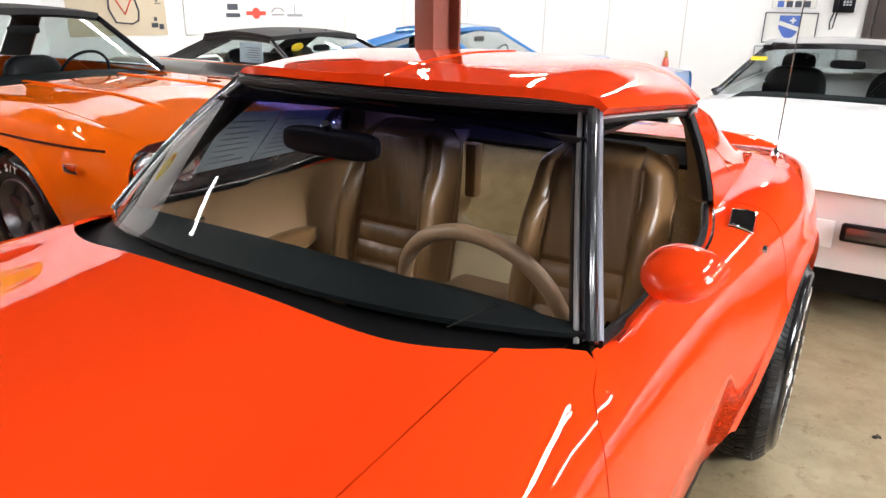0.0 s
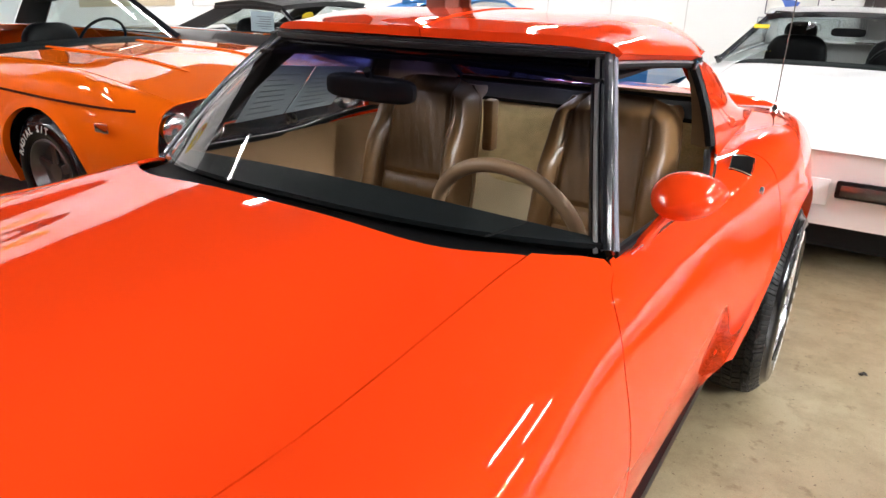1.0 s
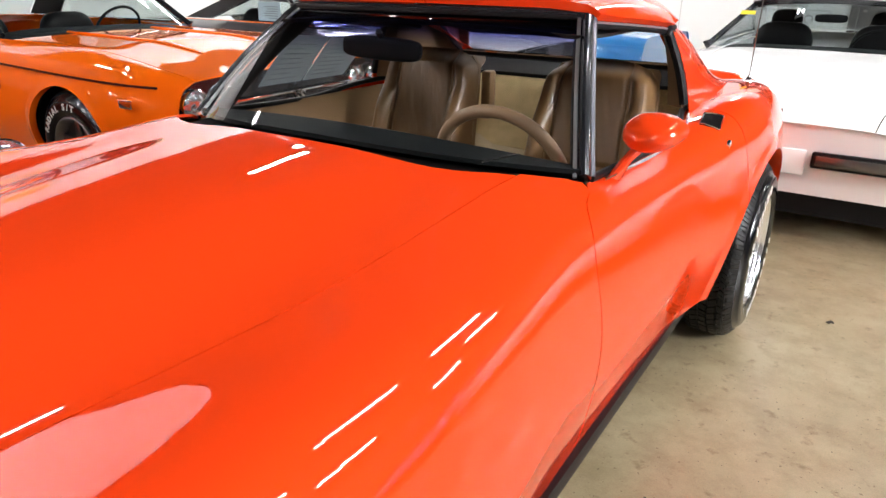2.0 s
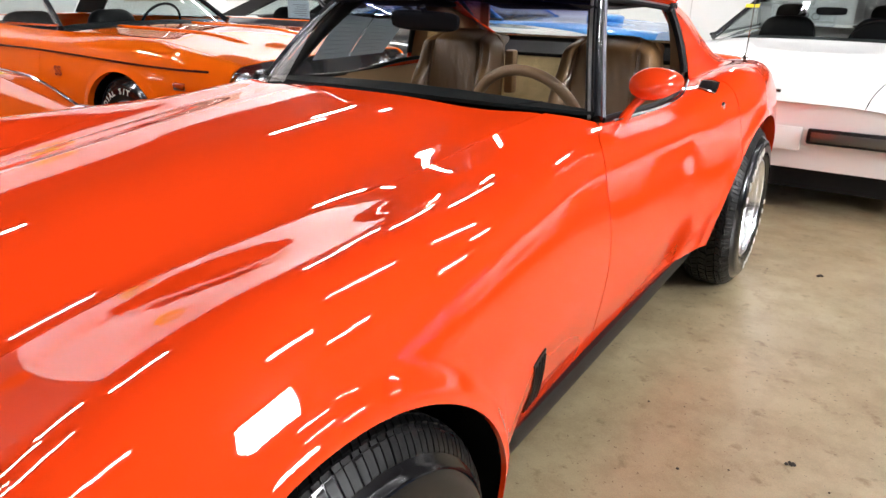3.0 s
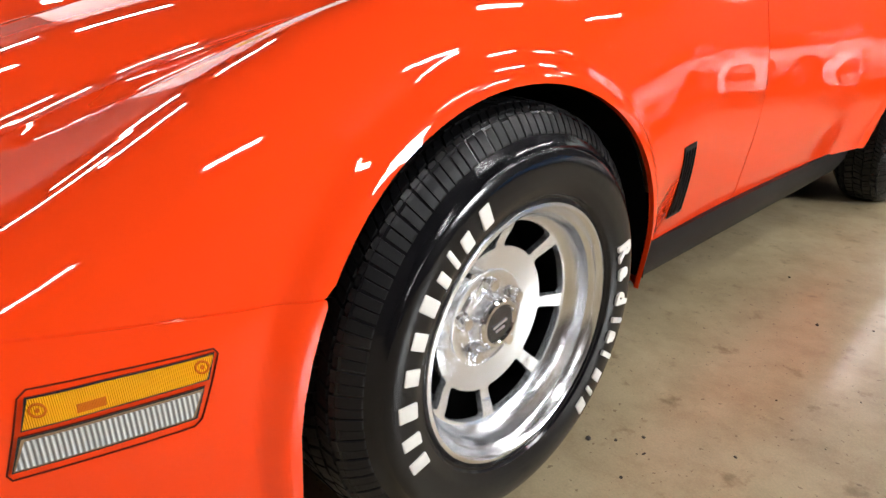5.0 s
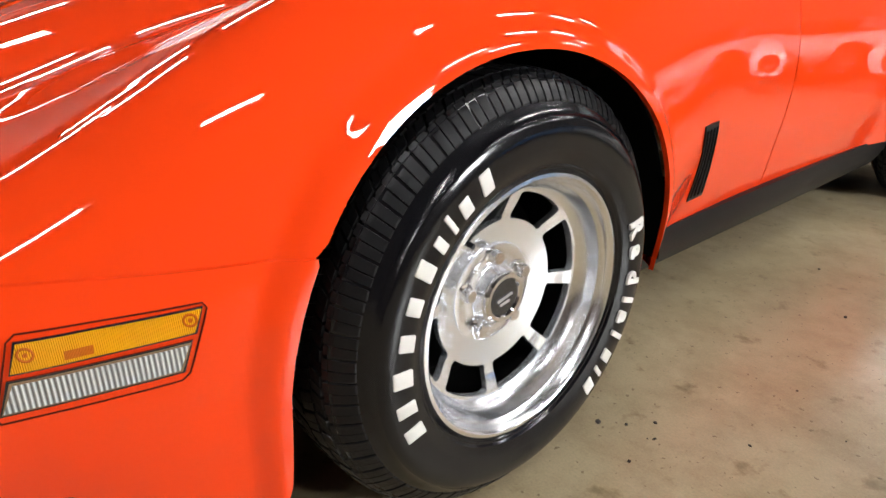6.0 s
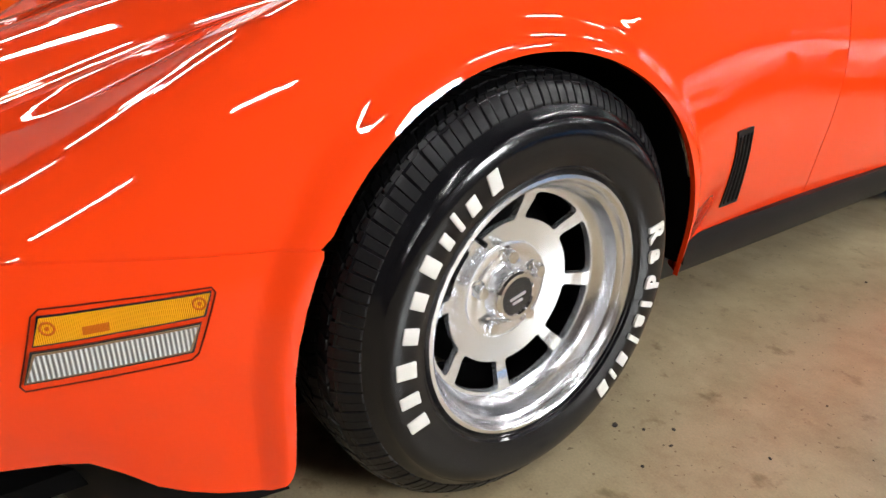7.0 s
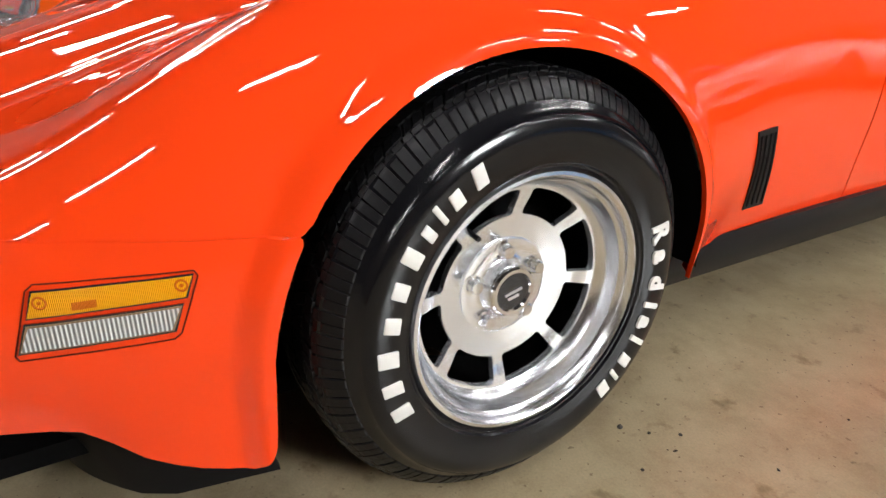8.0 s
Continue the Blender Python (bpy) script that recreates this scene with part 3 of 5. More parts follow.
VETTE = Shell(
    sill=keyed((-1.12, 0.34), (-0.8, 0.288), (-0.65, 0.290), (-0.62, 0.290), (-0.595, 0.282), (-0.55, 0.246), (-0.48, 0.218), (-0.42, 0.207), (-0.36, 0.207), (0.36, 0.280), (0.5, 0.275), (1.1, 0.285), (2.0, 0.28), (2.9, 0.30), (3.6, 0.40)),
    sides=(
        soft(keyed((-1.12, 0.25), (-1.08, 0.40), (-0.95, 0.60), (-0.65, 0.755), (-0.42, 0.845), (0.0, 0.855), (0.38, 0.838), (0.43, 0.80), (0.62, 0.735), (1.1, 0.725), (1.8, 0.735), (2.1, 0.78), (2.49, 0.85), (2.9, 0.82), (3.6, 0.60)), 0.06),
        soft(keyed((-1.12, 0.26), (-1.08, 0.41), (-0.95, 0.61), (-0.65, 0.77), (-0.40, 0.848), (0.0, 0.866), (0.38, 0.846), (0.65, 0.79), (1.1, 0.765), (1.8, 0.775), (2.1, 0.815), (2.49, 0.868), (2.9, 0.84), (3.6, 0.64)), 0.06),
        soft(keyed((-1.12, 0.24), (-1.08, 0.40), (-0.95, 0.605), (-0.65, 0.765), (-0.40, 0.842), (0.0, 0.866), (0.38, 0.845), (0.65, 0.815), (1.1, 0.780), (1.8, 0.785), (2.1, 0.825), (2.49, 0.873), (2.9, 0.845), (3.6, 0.64)), 0.06),
        soft(keyed((-1.12, 0.20), (-1.08, 0.36), (-0.95, 0.575), (-0.65, 0.735), (-0.40, 0.805), (0.0, 0.828), (0.38, 0.818), (0.65, 0.795), (1.1, 0.757), (1.8, 0.765), (2.1, 0.80), (2.49, 0.845), (2.9, 0.82), (3.6, 0.62)), 0.06),
        soft(keyed((-1.12, 0.17), (-1.08, 0.32), (-0.95, 0.53), (-0.65, 0.688), (-0.40, 0.755), (0.0, 0.778), (0.38, 0.776), (0.65, 0.76), (1.1, 0.725), (1.8, 0.735), (2.1, 0.765), (2.49, 0.80), (2.9, 0.775), (3.6, 0.58)), 0.06),
    ),
    ridge_x=soft(keyed((-1.12, 0.14), (-1.08, 0.27), (-0.95, 0.47), (-0.62, 0.625), (-0.3, 0.684), (0.0, 0.702), (0.5, 0.698), (1.0, 0.672), (1.3, 0.68), (1.8, 0.69), (2.1, 0.70), (2.5, 0.72), (2.9, 0.69), (3.6, 0.52))),
    ridge_z=soft(keyed((-1.12, 0.43), (-1.08, 0.45), (-0.95, 0.485), (-0.80, 0.525), (-0.62, 0.595), (-0.43, 0.703), (-0.33, 0.757), (-0.15, 0.826), (0.05, 0.860), (0.3, 0.866), (0.6, 0.864), (0.9, 0.859), (1.15, 0.855), (1.3, 0.849), (1.7, 0.832), (2.05, 0.872), (2.2, 0.893), (2.45, 0.925), (2.8, 0.915), (3.2, 0.88), (3.6, 0.80))),
    seam_x=soft(keyed((-1.12, 0.10), (-1.08, 0.18), (-0.95, 0.28), (-0.62, 0.36), (-0.3, 0.395), (0.0, 0.425), (0.2, 0.460), (0.4, 0.515), (0.6, 0.54), (1.1, 0.548), (2.0, 0.56), (3.6, 0.40)), 0.18),
    seam_z=soft(keyed((-1.12, 0.435), (-1.08, 0.455), (-0.95, 0.49), (-0.62, 0.594), (-0.3, 0.712), (0.0, 0.785), (0.2, 0.813), (0.4, 0.842), (0.8, 0.884), (1.1, 0.905), (2.2, 0.888), (2.5, 0.872), (2.9, 0.885), (3.6, 0.84))),
    mid_z=soft(keyed((-1.12, 0.44), (-1.08, 0.46), (-0.95, 0.505), (-0.62, 0.620), (-0.3, 0.732), (0.0, 0.799), (0.2, 0.822), (0.4, 0.840), (0.8, 0.884), (1.1, 0.913), (2.2, 0.89), (2.9, 0.89), (3.6, 0.85))),
    bulge_z=soft(keyed((-1.12, 0.465), (-1.08, 0.505), (-0.95, 0.55), (-0.62, 0.663), (-0.3, 0.765), (0.0, 0.828), (0.4, 0.873), (0.8, 0.909), (1.1, 0.926), (2.2, 0.90), (2.9, 0.925), (3.6, 0.873))),
    centre_z=soft(keyed((-1.12, 0.47), (-1.08, 0.51), (-0.95, 0.56), (-0.62, 0.668), (-0.3, 0.770), (0.0, 0.832), (0.4, 0.876), (0.8, 0.911), (1.1, 0.928), (2.2, 0.90), (2.9, 0.925), (3.6, 0.875))),
    arches=ARCHES,
    edge=keyed((-1.2, 0.0), (-0.432, 0.0), (-0.426, 0.208), (-0.412, 0.214), (-0.404, 0.224), (-0.399, 0.240), (-0.3955, 0.29), (-0.390, 0.345), (-0.37, 0.2), (4.0, 0.0)),
    flare=0.017,
)


def sports_car():
    car = thing("sports_car", "glossy orange-red sports coupe with lift-off roof panels, parked on concrete", "car")
    S = VETTE
    gap = 0.0014
    hood_end = 1.0

    door_front = keyed((0, 0.060), (14, 0.012), (28, 0.0), (42, 0.0), (56, 0.035), (66, 0.085), (70, 0.13), (73, 0.195), (78, 0.145), (84, 0.065), (98, 0.065))

    # front fenders, behind the bumper seam
    seam_h = keyed((-1.12, 0.50), (-0.9, 0.525), (-0.64, 0.527), (-0.34, 0.517))
    st = arch_stations(-1.119, 1.0345, ARCHES)
    fender = S.panel(lambda y: S.at_z(y, max(S.bottom(y), seam_h(y) + gap if y < -0.335 else 0)), lambda y: S.at_x(y, S.seam_x(y) + gap), st, 34,
                     rear=door_front, pull=(0, 0.3), deep_bottom=0.010, power=1.25)
    both_sides("front_fender", fender, M_PAINT, car)
    # bumper cover below the seam
    st = [y for y in arch_stations(-1.12, -0.3955, ARCHES, 0.03)] + [-0.445, -0.438, -0.432, -0.426, -0.42, -0.412, -0.408, -0.404, -0.401, -0.399, -0.397, -0.392, -0.385, -0.372, -0.358, -0.346]
    bump = S.panel(lambda y: S.at_z(y, min(S.bottom(y), seam_h(y) - 0.004)), lambda y: S.at_z(y, seam_h(y) - gap), sorted(set(st)), 22, deep_bottom=0.04)
    both_sides("bumper_cover", bump, M_PAINT, car)
    # Added body-coloured filler behind the seam, so the gap looks less black.
    both_sides("bumper_seal", sweep([S.side(y, seam_h(y)) - Vector((0.007, 0, 0)) for y in spread(-1.05, -0.346, 44)], 0.0052, 6), M_PAINT, car)
    # hood and rear deck over the full width
    hood = S.panel(lambda y: S.at_x(y, S.seam_x(y) - gap), lambda y: float(len(S.section(y)[0]) - 1), spread(-0.80, hood_end, 48), 26, mirror=True,
                   rear=lambda i: 0.085 * max(0.0, 1 - (i - 84) / 32) ** 3, pull=(0, 0.3))
    part("hood", hood, M_PAINT, car, "long orange-red hood with a raised centre")
    tip = S.panel(lambda y: S.at_x(y, S.seam_x(y) - gap), lambda y: float(len(S.section(y)[0]) - 1), spread(-1.119, -0.804, 10), 14, mirror=True)
    part("nose_top", tip, M_PAINT, car)
    # doors up to the belt, which runs inward towards the rear
    belt = lambda y: S.section(y)[1] + 4 + 5.5 * smooth01((y - 1.85) / 0.33)
    door = S.panel(lambda y: S.at_z(y, S.bottom(y)), belt, arch_stations(1.039, 2.20, ARCHES, 0.03), 26, front=door_front, pull=(0.3, 0), deep_bottom=0.03)
    doors = both_sides("door", door, M_PAINT, car)
    quarter = S.panel(lambda y: S.at_z(y, S.bottom(y)), lambda y: S.at_x(y, 0.60), arch_stations(2.204, 3.58, ARCHES), 28, deep_bottom=0.045)
    both_sides("rear_quarter", quarter, M_PAINT, car)
    deck = S.panel(lambda y: S.at_x(y, 0.598), lambda y: float(len(S.section(y)[0]) - 1), spread(2.62, 3.58, 20), 12, mirror=True)
    part("rear_deck", deck, M_PAINT, car)
    part("rear_spoiler", patch(lambda u, v: (lerp(-0.62, 0.62, u), 3.42 + 0.14 * v - 0.10 * (2 * u - 1) ** 4, 0.848 + 0.028 * smooth01(v) - 0.03 * (2 * u - 1) ** 6), 30, 6, 0.012), M_PAINT, car)
    tail = patch(lambda u, v: (lerp(-1, 1, u) * lerp(0.60, 0.50, v), 3.575 + 0.03 * math.sin(math.pi * v), lerp(0.40, 0.86, v)), 12, 6, 0.01)
    part("tail_panel", tail, M_PAINT, car)
    for y, z, r in ARCHES:
        wheel_well(car, y, z, r, 0.50, 0.842 if y < 1 else 0.785)
    # dark rubber behind the shut lines
    both_sides("door_seal", sweep([S.point(1.037 + door_front(i), i) - Vector((0.010, 0, 0.003 if i > 60 else 0)) for i in spread(6, 74, 40)], 0.0055, 6), M_LINER, car)
    both_sides("hood_seal", sweep([S.point(y, S.at_x(y, S.seam_x(y))) - Vector((0, 0, 0.006)) for y in spread(-0.78, 1.0, 50)], 0.0035, 6), M_LINER, car)
    # sill and air dam
    both_sides("rocker_panel", patch(lambda u, v: (0.722 - 0.035 * v + 0.012 * math.sin(math.pi * v), lerp(0.40, 2.09, u), lerp(0.288, 0.185, v)), 20, 6, 0.02), M_BLACK, car, "matt black rocker panel")
    floor_pan = box(1.36, 4.3, 0.03, (0, 1.2, 0.20))
    part("floor_pan", floor_pan, M_LINER, car)
    part("firewall", box(1.3, 0.03, 0.55, (0, 0.55, 0.50)), M_LINER, car)
    plan = keyed((-1, -0.42), (-0.985, -0.52), (-0.93, -0.60), (-0.75, -0.68), (0, -0.76), (0.75, -0.68), (0.93, -0.60), (0.985, -0.52), (1, -0.42))
    dam = patch(lambda u, v: (0.755 * (2 * u - 1), plan(2 * u - 1) + 0.05 * v, lerp(0.27, 0.118, v)), 60, 5, 0.012)
    part("air_dam", dam, M_COWL, car, "black plastic air dam")

    # wheels
    for x, y, turn in ((0.769, 0.0, 0), (0.765, 2.489, 150)):
        slotted_wheel(car, pose(x, y, 0.342, turn))
        slotted_wheel(car, pose(-x, y, 0.342, turn, 0, 180), lettered=False)

    # side marker: recessed amber and clear lenses in a bezel
    for sgn in (1, -1):
        def on_bumper(y, z, out):
            p = S.side(y, z)
            n = (S.side(y, z + 0.01) - S.side(y, z - 0.01)).cross(S.side(y + 0.01, z) - S.side(y - 0.01, z)).normalized()
            n = n if n.x > 0 else -n
            q = p + n * out
            return Vector((sgn * q.x, q.y, q.z))

        def lamp(name, corners, out, depth, mat, label="", parent=car):
            bl, br, tr, tl = corners

            def f(u, v):
                lo = (lerp(bl[0], br[0], u), lerp(bl[1], br[1], u))
                hi = (lerp(tl[0], tr[0], u), lerp(tl[1], tr[1], u))
                return on_bumper(lerp(lo[0], hi[0], v), lerp(lo[1], hi[1], v), out)
            return part(name, patch(f, 24, 6, depth), mat, parent, label)

        def shrink(corners, d):
            cy, cz = sum(c[0] for c in corners) / 4, sum(c[1] for c in corners) / 4
            return [(c[0] - d * math.copysign(1, c[0] - cy), c[1] - d * math.copysign(1, c[1] - cz)) for c in corners]

        outline = [(-0.653, 0.397), (-0.488, 0.410), (-0.457, 0.489), (-0.625, 0.484)]
        amber = [(-0.629, 0.449), (-0.475, 0.461), (-0.465, 0.484), (-0.619, 0.476)]
        clear = [(-0.644, 0.409), (-0.492, 0.422), (-0.480, 0.451), (-0.632, 0.440)]
        base = lamp("side_marker", shrink(outline, 0.004), -0.006, 0.003, M_PAINT, "recessed side lamp pair in a body-coloured bezel")
        loop = []
        for k, n in enumerate((22, 12, 22, 12)):
            c, a, b, d = (outline[(k + j) % 4] for j in (-1, 0, 1, 2))
            for i in range(n):
                t = lerp(0.035 if n > 15 else 0.08, 0.965 if n > 15 else 0.92, i / (n - 1))
                loop.append(on_bumper(lerp(a[0], b[0], t), lerp(a[1], b[1], t), 0.0008))
        # A thin raised line whose dark red gives the groove its shade.
        part("bezel_groove", sweep(loop, 0.0010, 6, closed=True, up=(1, 0, 0)), M_GROOVE, base, "bezel groove with its shade painted dark red")
        lamp("lamp_recess", shrink(amber, -0.0021), 0.0046, 0.003, M_BLACK_GLOSS, parent=base)
        lens = lamp("amber_lens", amber, 0.0064, 0.005, M_AMBER, "ribbed amber lens", base)
        lamp("lamp_recess", shrink(clear, -0.0021), 0.0046, 0.003, M_BLACK_GLOSS, parent=base)
        lamp("lens_edge", clear, 0.0056, 0.004, M_TRIM, "yellowed lens edge", base)
        lamp("clear_lens", shrink(clear, 0.0020), 0.0070, 0.005, M_CLEAR_LENS, "ribbed clear lens", base)
        lamp("reflector", [(-0.586, 0.4555), (-0.562, 0.4575), (-0.561, 0.466), (-0.585, 0.464)], 0.0069, 0.004, M_REFLECTOR, "dark amber reflector patch", base)
        for yy, zz in ((-0.614, 0.4655), (-0.477, 0.4745)):
            ring = [on_bumper(yy + 0.006 * math.cos(a), zz + 0.006 * math.sin(a), 0.0068) for a in [2 * math.pi * k / 20 for k in range(20)]]
            part("screw_boss", sweep(ring, 0.0013, 6, closed=True, up=(1, 0, 0)), M_REFLECTOR, lens)
            part("lens_screw", sweep([on_bumper(yy, zz, 0.003), on_bumper(yy, zz, 0.0078)], 0.0022, 10), M_REFLECTOR, lens)

    # fender vents
    for sgn in (1, -1):
        def vent(u, v, out):
            z = lerp(0.345, 0.535, v)
            y = lerp(0.640, 0.540, v) + 0.074 * u
            p = S.side(y, z, out)
            return (sgn * p.x, p.y, p.z)
        body = part("fender_vent", patch(lambda u, v: vent(u, v, 0.003), 4, 12, 0.004), M_BLACK, car, "slanted black louvred vent")
        for k in range(4):
            a = (k + 0.5) / 4
            part("louvre", sweep([vent(a, lerp(0.06, 0.94, v / 10), 0.0035) for v in range(11)], 0.0028, 6), M_BLACK, body)

    # door handle flap, lock and mirror
    for sgn in (1, -1):
        def flap(u, v, out=0.004):
            x = lerp(lerp(0.690, 0.676, v), lerp(0.722, 0.714, v), u)
            y = lerp(2.035, 2.135, v) + 0.028 * u
            p = S.point(y, S.at_x(y, x) if x < S.ridge_x(y) else S.at_z(y, S.ridge_z(y) - 0.9 * (x - S.ridge_x(y))))
            return (sgn * p.x, p.y, p.z + out)
        h = part("door_handle", patch(lambda u, v: flap(u, v), 6, 6, 0.004), M_LINER, car, "black flush door handle flap")
        loop = [flap(u, 0, 0.005) for u in spread(0, 1, 5)] + [flap(1, v, 0.005) for v in spread(0, 1, 5)[1:]] + [flap(u, 1, 0.005) for u in spread(1, 0, 5)[1:]] + [flap(0, v, 0.005) for v in spread(1, 0, 5)[1:-1]]
        part("handle_trim", sweep(loop, 0.0022, 6, closed=True), M_CHROME, h, "chrome trim")
        k = S.side(2.071, 0.816, 0.002)
        lock = lathe([(-0.004, 0.013), (0.004, 0.0125), (0.006, 0.009), (0.006, 0.0)], 20)
        bmesh.ops.translate(lock, vec=k, verts=lock.verts)
        if sgn < 0:
            lock = flipped(lock)
        part("door_lock", lock, M_ALLOY, car, "round chrome key lock")

    def mirror_shell():
        bm = bmesh.new()
        rows = []
        for j in range(13):
            a = j / 12
            r = (1 - a ** 2.4) ** 0.5 if a < 1 else 0.0
            rows.append([(0.067 * max(r, 0.02) * math.cos(t) * (1 + 0.08 * math.cos(t)), -0.085 * a, 0.0445 * max(r, 0.02) * (math.sin(t) if math.sin(t) < 0 else 0.86 * math.sin(t) ** 0.8) - 0.012 * a) for t in [2 * math.pi * k / 28 for k in range(29)]])
        rows.insert(0, [(x * 0.96, 0.03, z * 0.94) for x, _, z in rows[0]])
        grid(bm, rows)
        bmesh.ops.remove_doubles(bm, verts=bm.verts, dist=1e-5)
        return bm

    for sgn in (1,):
        m = pose(sgn * 0.720, 1.43, 0.960, 0, 0, -10 * sgn)
        mir = part("door_mirror", mirror_shell(), M_PAINT, car, "orange-red bullet door mirror")
        place(mir, m)
        part("mirror_stalk", sweep([(-0.010, -0.02, -0.026), (-0.030, -0.05, -0.062), (-0.052, -0.09, -0.120)], [0.020, 0.014, 0.022], 10, flat=0.7, up=(1, 0, 0)), M_PAINT, mir)
        face = lathe([(0.022, 0.0), (0.022, 0.05), (0.020, 0.054)], 28, axis="Y")
        bmesh.ops.scale(face, vec=(1.15, 1.0, 0.62), verts=face.verts)
        part("mirror_glass", face, M_CHROME, mir, "mirror glass")

    # ---- greenhouse ----
    def ws_base(s):
        return Vector((0.640 * s - 0.006, 1.052 + 0.180 * abs(s) ** 2.6, 0.924 - 0.050 * s * s))

    def ws_head(s):
        return Vector((0.500 * s - 0.014, 1.462 + 0.085 * abs(s) ** 2.4, 1.188 - 0.004 * abs(s) ** 2.5))

    def ws(u, v):
        s = 2 * u - 1
        p = ws_base(s).lerp(ws_head(s), v)
        return p + Vector((0, -0.5, 0.8)) * 0.018 * math.sin(math.pi * v)

    shield = part("windshield", patch(ws, 30, 14), M_SHADE_GLASS, car, "curved windshield with a blue shade band")
    shield.visible_shadow = False
    both_sides("windshield_pillar", sweep([ws(1, k / 12) + Vector((0.004, 0.004, 0.003)) for k in range(13)], 0.0175, 10, flat=0.8, up=(1, 0, 0)), M_BLACK_GLOSS, car, "black windshield pillar")
    both_sides("pillar_trim", sweep([ws(1, k / 12) + Vector((0.012, 0.020, 0.002)) for k in range(13)], 0.009, 8, up=(1, 0, 0)), M_SATIN_TRIM, car, "satin grey pillar moulding")
    both_sides("pillar_chrome", sweep([ws(1, k / 12) + Vector((-0.014, -0.010, 0.004)) for k in range(13)], 0.0048, 6, up=(1, 0, 0)), M_ALLOY_DULL, car, "bright windshield moulding")
    both_sides("pillar_garnish", sweep([ws(1, 0.02 + k / 12.5) + Vector((-0.026, 0.034, -0.012)) for k in range(13)], 0.025, 8, flat=0.6, up=(1, 0, 0)), M_BLACK, car, "black inner pillar cover")
    head = [ws_head(s) for s in spread(-1.03, 1.03, 30)]
    part("header_moulding", sweep([p + Vector((0, 0.006, 0.006)) for p in head], 0.011, 8, flat=0.8), M_BLACK, car, "black header moulding")
    part("header_weatherstrip", sweep([p + Vector((0, 0.022, 0.014)) for p in head], 0.009, 8), M_BLACK_GLOSS, car)
    part("header_panel", sweep([p + Vector((0, 0.060, -0.012)) for p in head[2:-2]], 0.035, 8, flat=0.3), M_BLACK, car)
    part("cowl_panel", patch(lambda u, v: (lerp(-0.60, 0.60, u), lerp(0.985 + 0.085 * abs(2 * u - 1) ** 3, 1.075 + 0.17 * abs(2 * u - 1) ** 2.6, v), lerp(0.893, 0.902, v) - 0.035 * (2 * u - 1) ** 2), 30, 4, 0.01), M_COWL, car, "black cowl panel under the windshield")

    crown = keyed((1.40, 1.204), (1.5, 1.217), (1.65, 1.237), (1.85, 1.247), (2.05, 1.243), (2.25, 1.222))
    eave = keyed((1.40, 1.200), (1.55, 1.196), (1.7, 1.187), (1.9, 1.173), (2.1, 1.155), (2.25, 1.118))
    half = keyed((1.40, 0.495), (1.6, 0.502), (1.8, 0.522), (2.08, 0.545), (2.25, 0.548))

    def roof(x, y):
        a = min(abs(x) / half(y), 1.0)
        top = crown(y) - 0.016 * a * a
        return Vector((x, y, lerp(top, eave(y), max(0.0, (a - 0.70) / 0.30) ** 2)))

    def head_y(x):
        return 1.482 + 0.085 * (abs(x) / 0.5) ** 2.4

    def t_top(u, v):
        y = lerp(head_y(lerp(0.048, 0.5, u)), 2.085, v)
        return roof(lerp(0.048, half(y), u), y) - Vector((0, 0, 0.012 * smooth01((u - 0.96) / 0.04)))

    both_sides("roof_panel", patch(t_top, 36, 24, -0.022), M_PAINT, car, "removable orange-red roof panel")
    part("roof_bar", patch(lambda u, v: roof(lerp(-0.046, 0.046, u), lerp(1.480, 2.09, v)), 4, 20, -0.025), M_PAINT, car)

    def hoop(u, v):
        y = lerp(2.088, 2.21 - 0.085 * smooth01((abs(2 * u - 1) - 0.80) / 0.20), v)
        return roof(half(y) * (2 * u - 1), y)

    part("roof_hoop", patch(hoop, 60, 6, -0.022), M_PAINT, car)
    both_sides("roof_weatherstrip", sweep([t_top(1, k / 12) + Vector((-0.006, 0, -0.010)) for k in range(13)], 0.011, 8), M_BLACK, car)
    both_sides("drip_moulding", sweep([t_top(1, k / 12) + Vector((0.004, 0, -0.004)) for k in range(13)], 0.003, 6), M_ALLOY_DULL, car, "thin bright drip moulding")
    both_sides("rail_cap", box(0.030, 0.070, 0.034, (0.544, 2.090, 1.139), 0.006), M_BLACK_GLOSS, car, "black rail end cap")
    part("headliner", patch(lambda u, v: roof(lerp(-0.50, 0.50, u), lerp(1.475, 2.215, v)) - Vector((0, 0, 0.045)), 16, 10, 0.01), M_BLACK, car)

    # sail panels beside the rear window
    sail_z = keyed((2.085, 1.160), (2.317, 1.105), (2.508, 1.043), (2.745, 0.956), (2.95, 0.905))

    def sail(u, v):
        low = Vector((lerp(0.642, 0.610, u), lerp(2.095, 2.93, u), 0.893))
        y = lerp(2.085, 2.95, u)
        high = Vector((lerp(0.548, 0.535, u), y, sail_z(y)))
        return low.lerp(high, v) + Vector((0.012 * math.sin(math.pi * v) * (1 - 0.4 * u), 0, 0))

    def sail_in(u, v):
        p = sail(u, 1)
        return p.lerp(Vector((p.x - 0.085, p.y + 0.02, p.z + lerp(0.03, -0.03, smooth01(u * 2.5)))), v)

    both_sides("sail_panel", patch(sail, 30, 14, 0.004), M_PAINT, car, "sloping orange-red sail panel")
    both_sides("sail_top", patch(sail_in, 18, 6, 0.004), M_PAINT, car)
    both_sides("pillar_seal", sweep([sail(0, 0.1 + 0.88 * k / 10) + Vector((-0.014, -0.010, 0.0)) for k in range(11)], 0.0135, 8, up=(1, 0, 0)), M_BLACK, car, "black door-window seal")
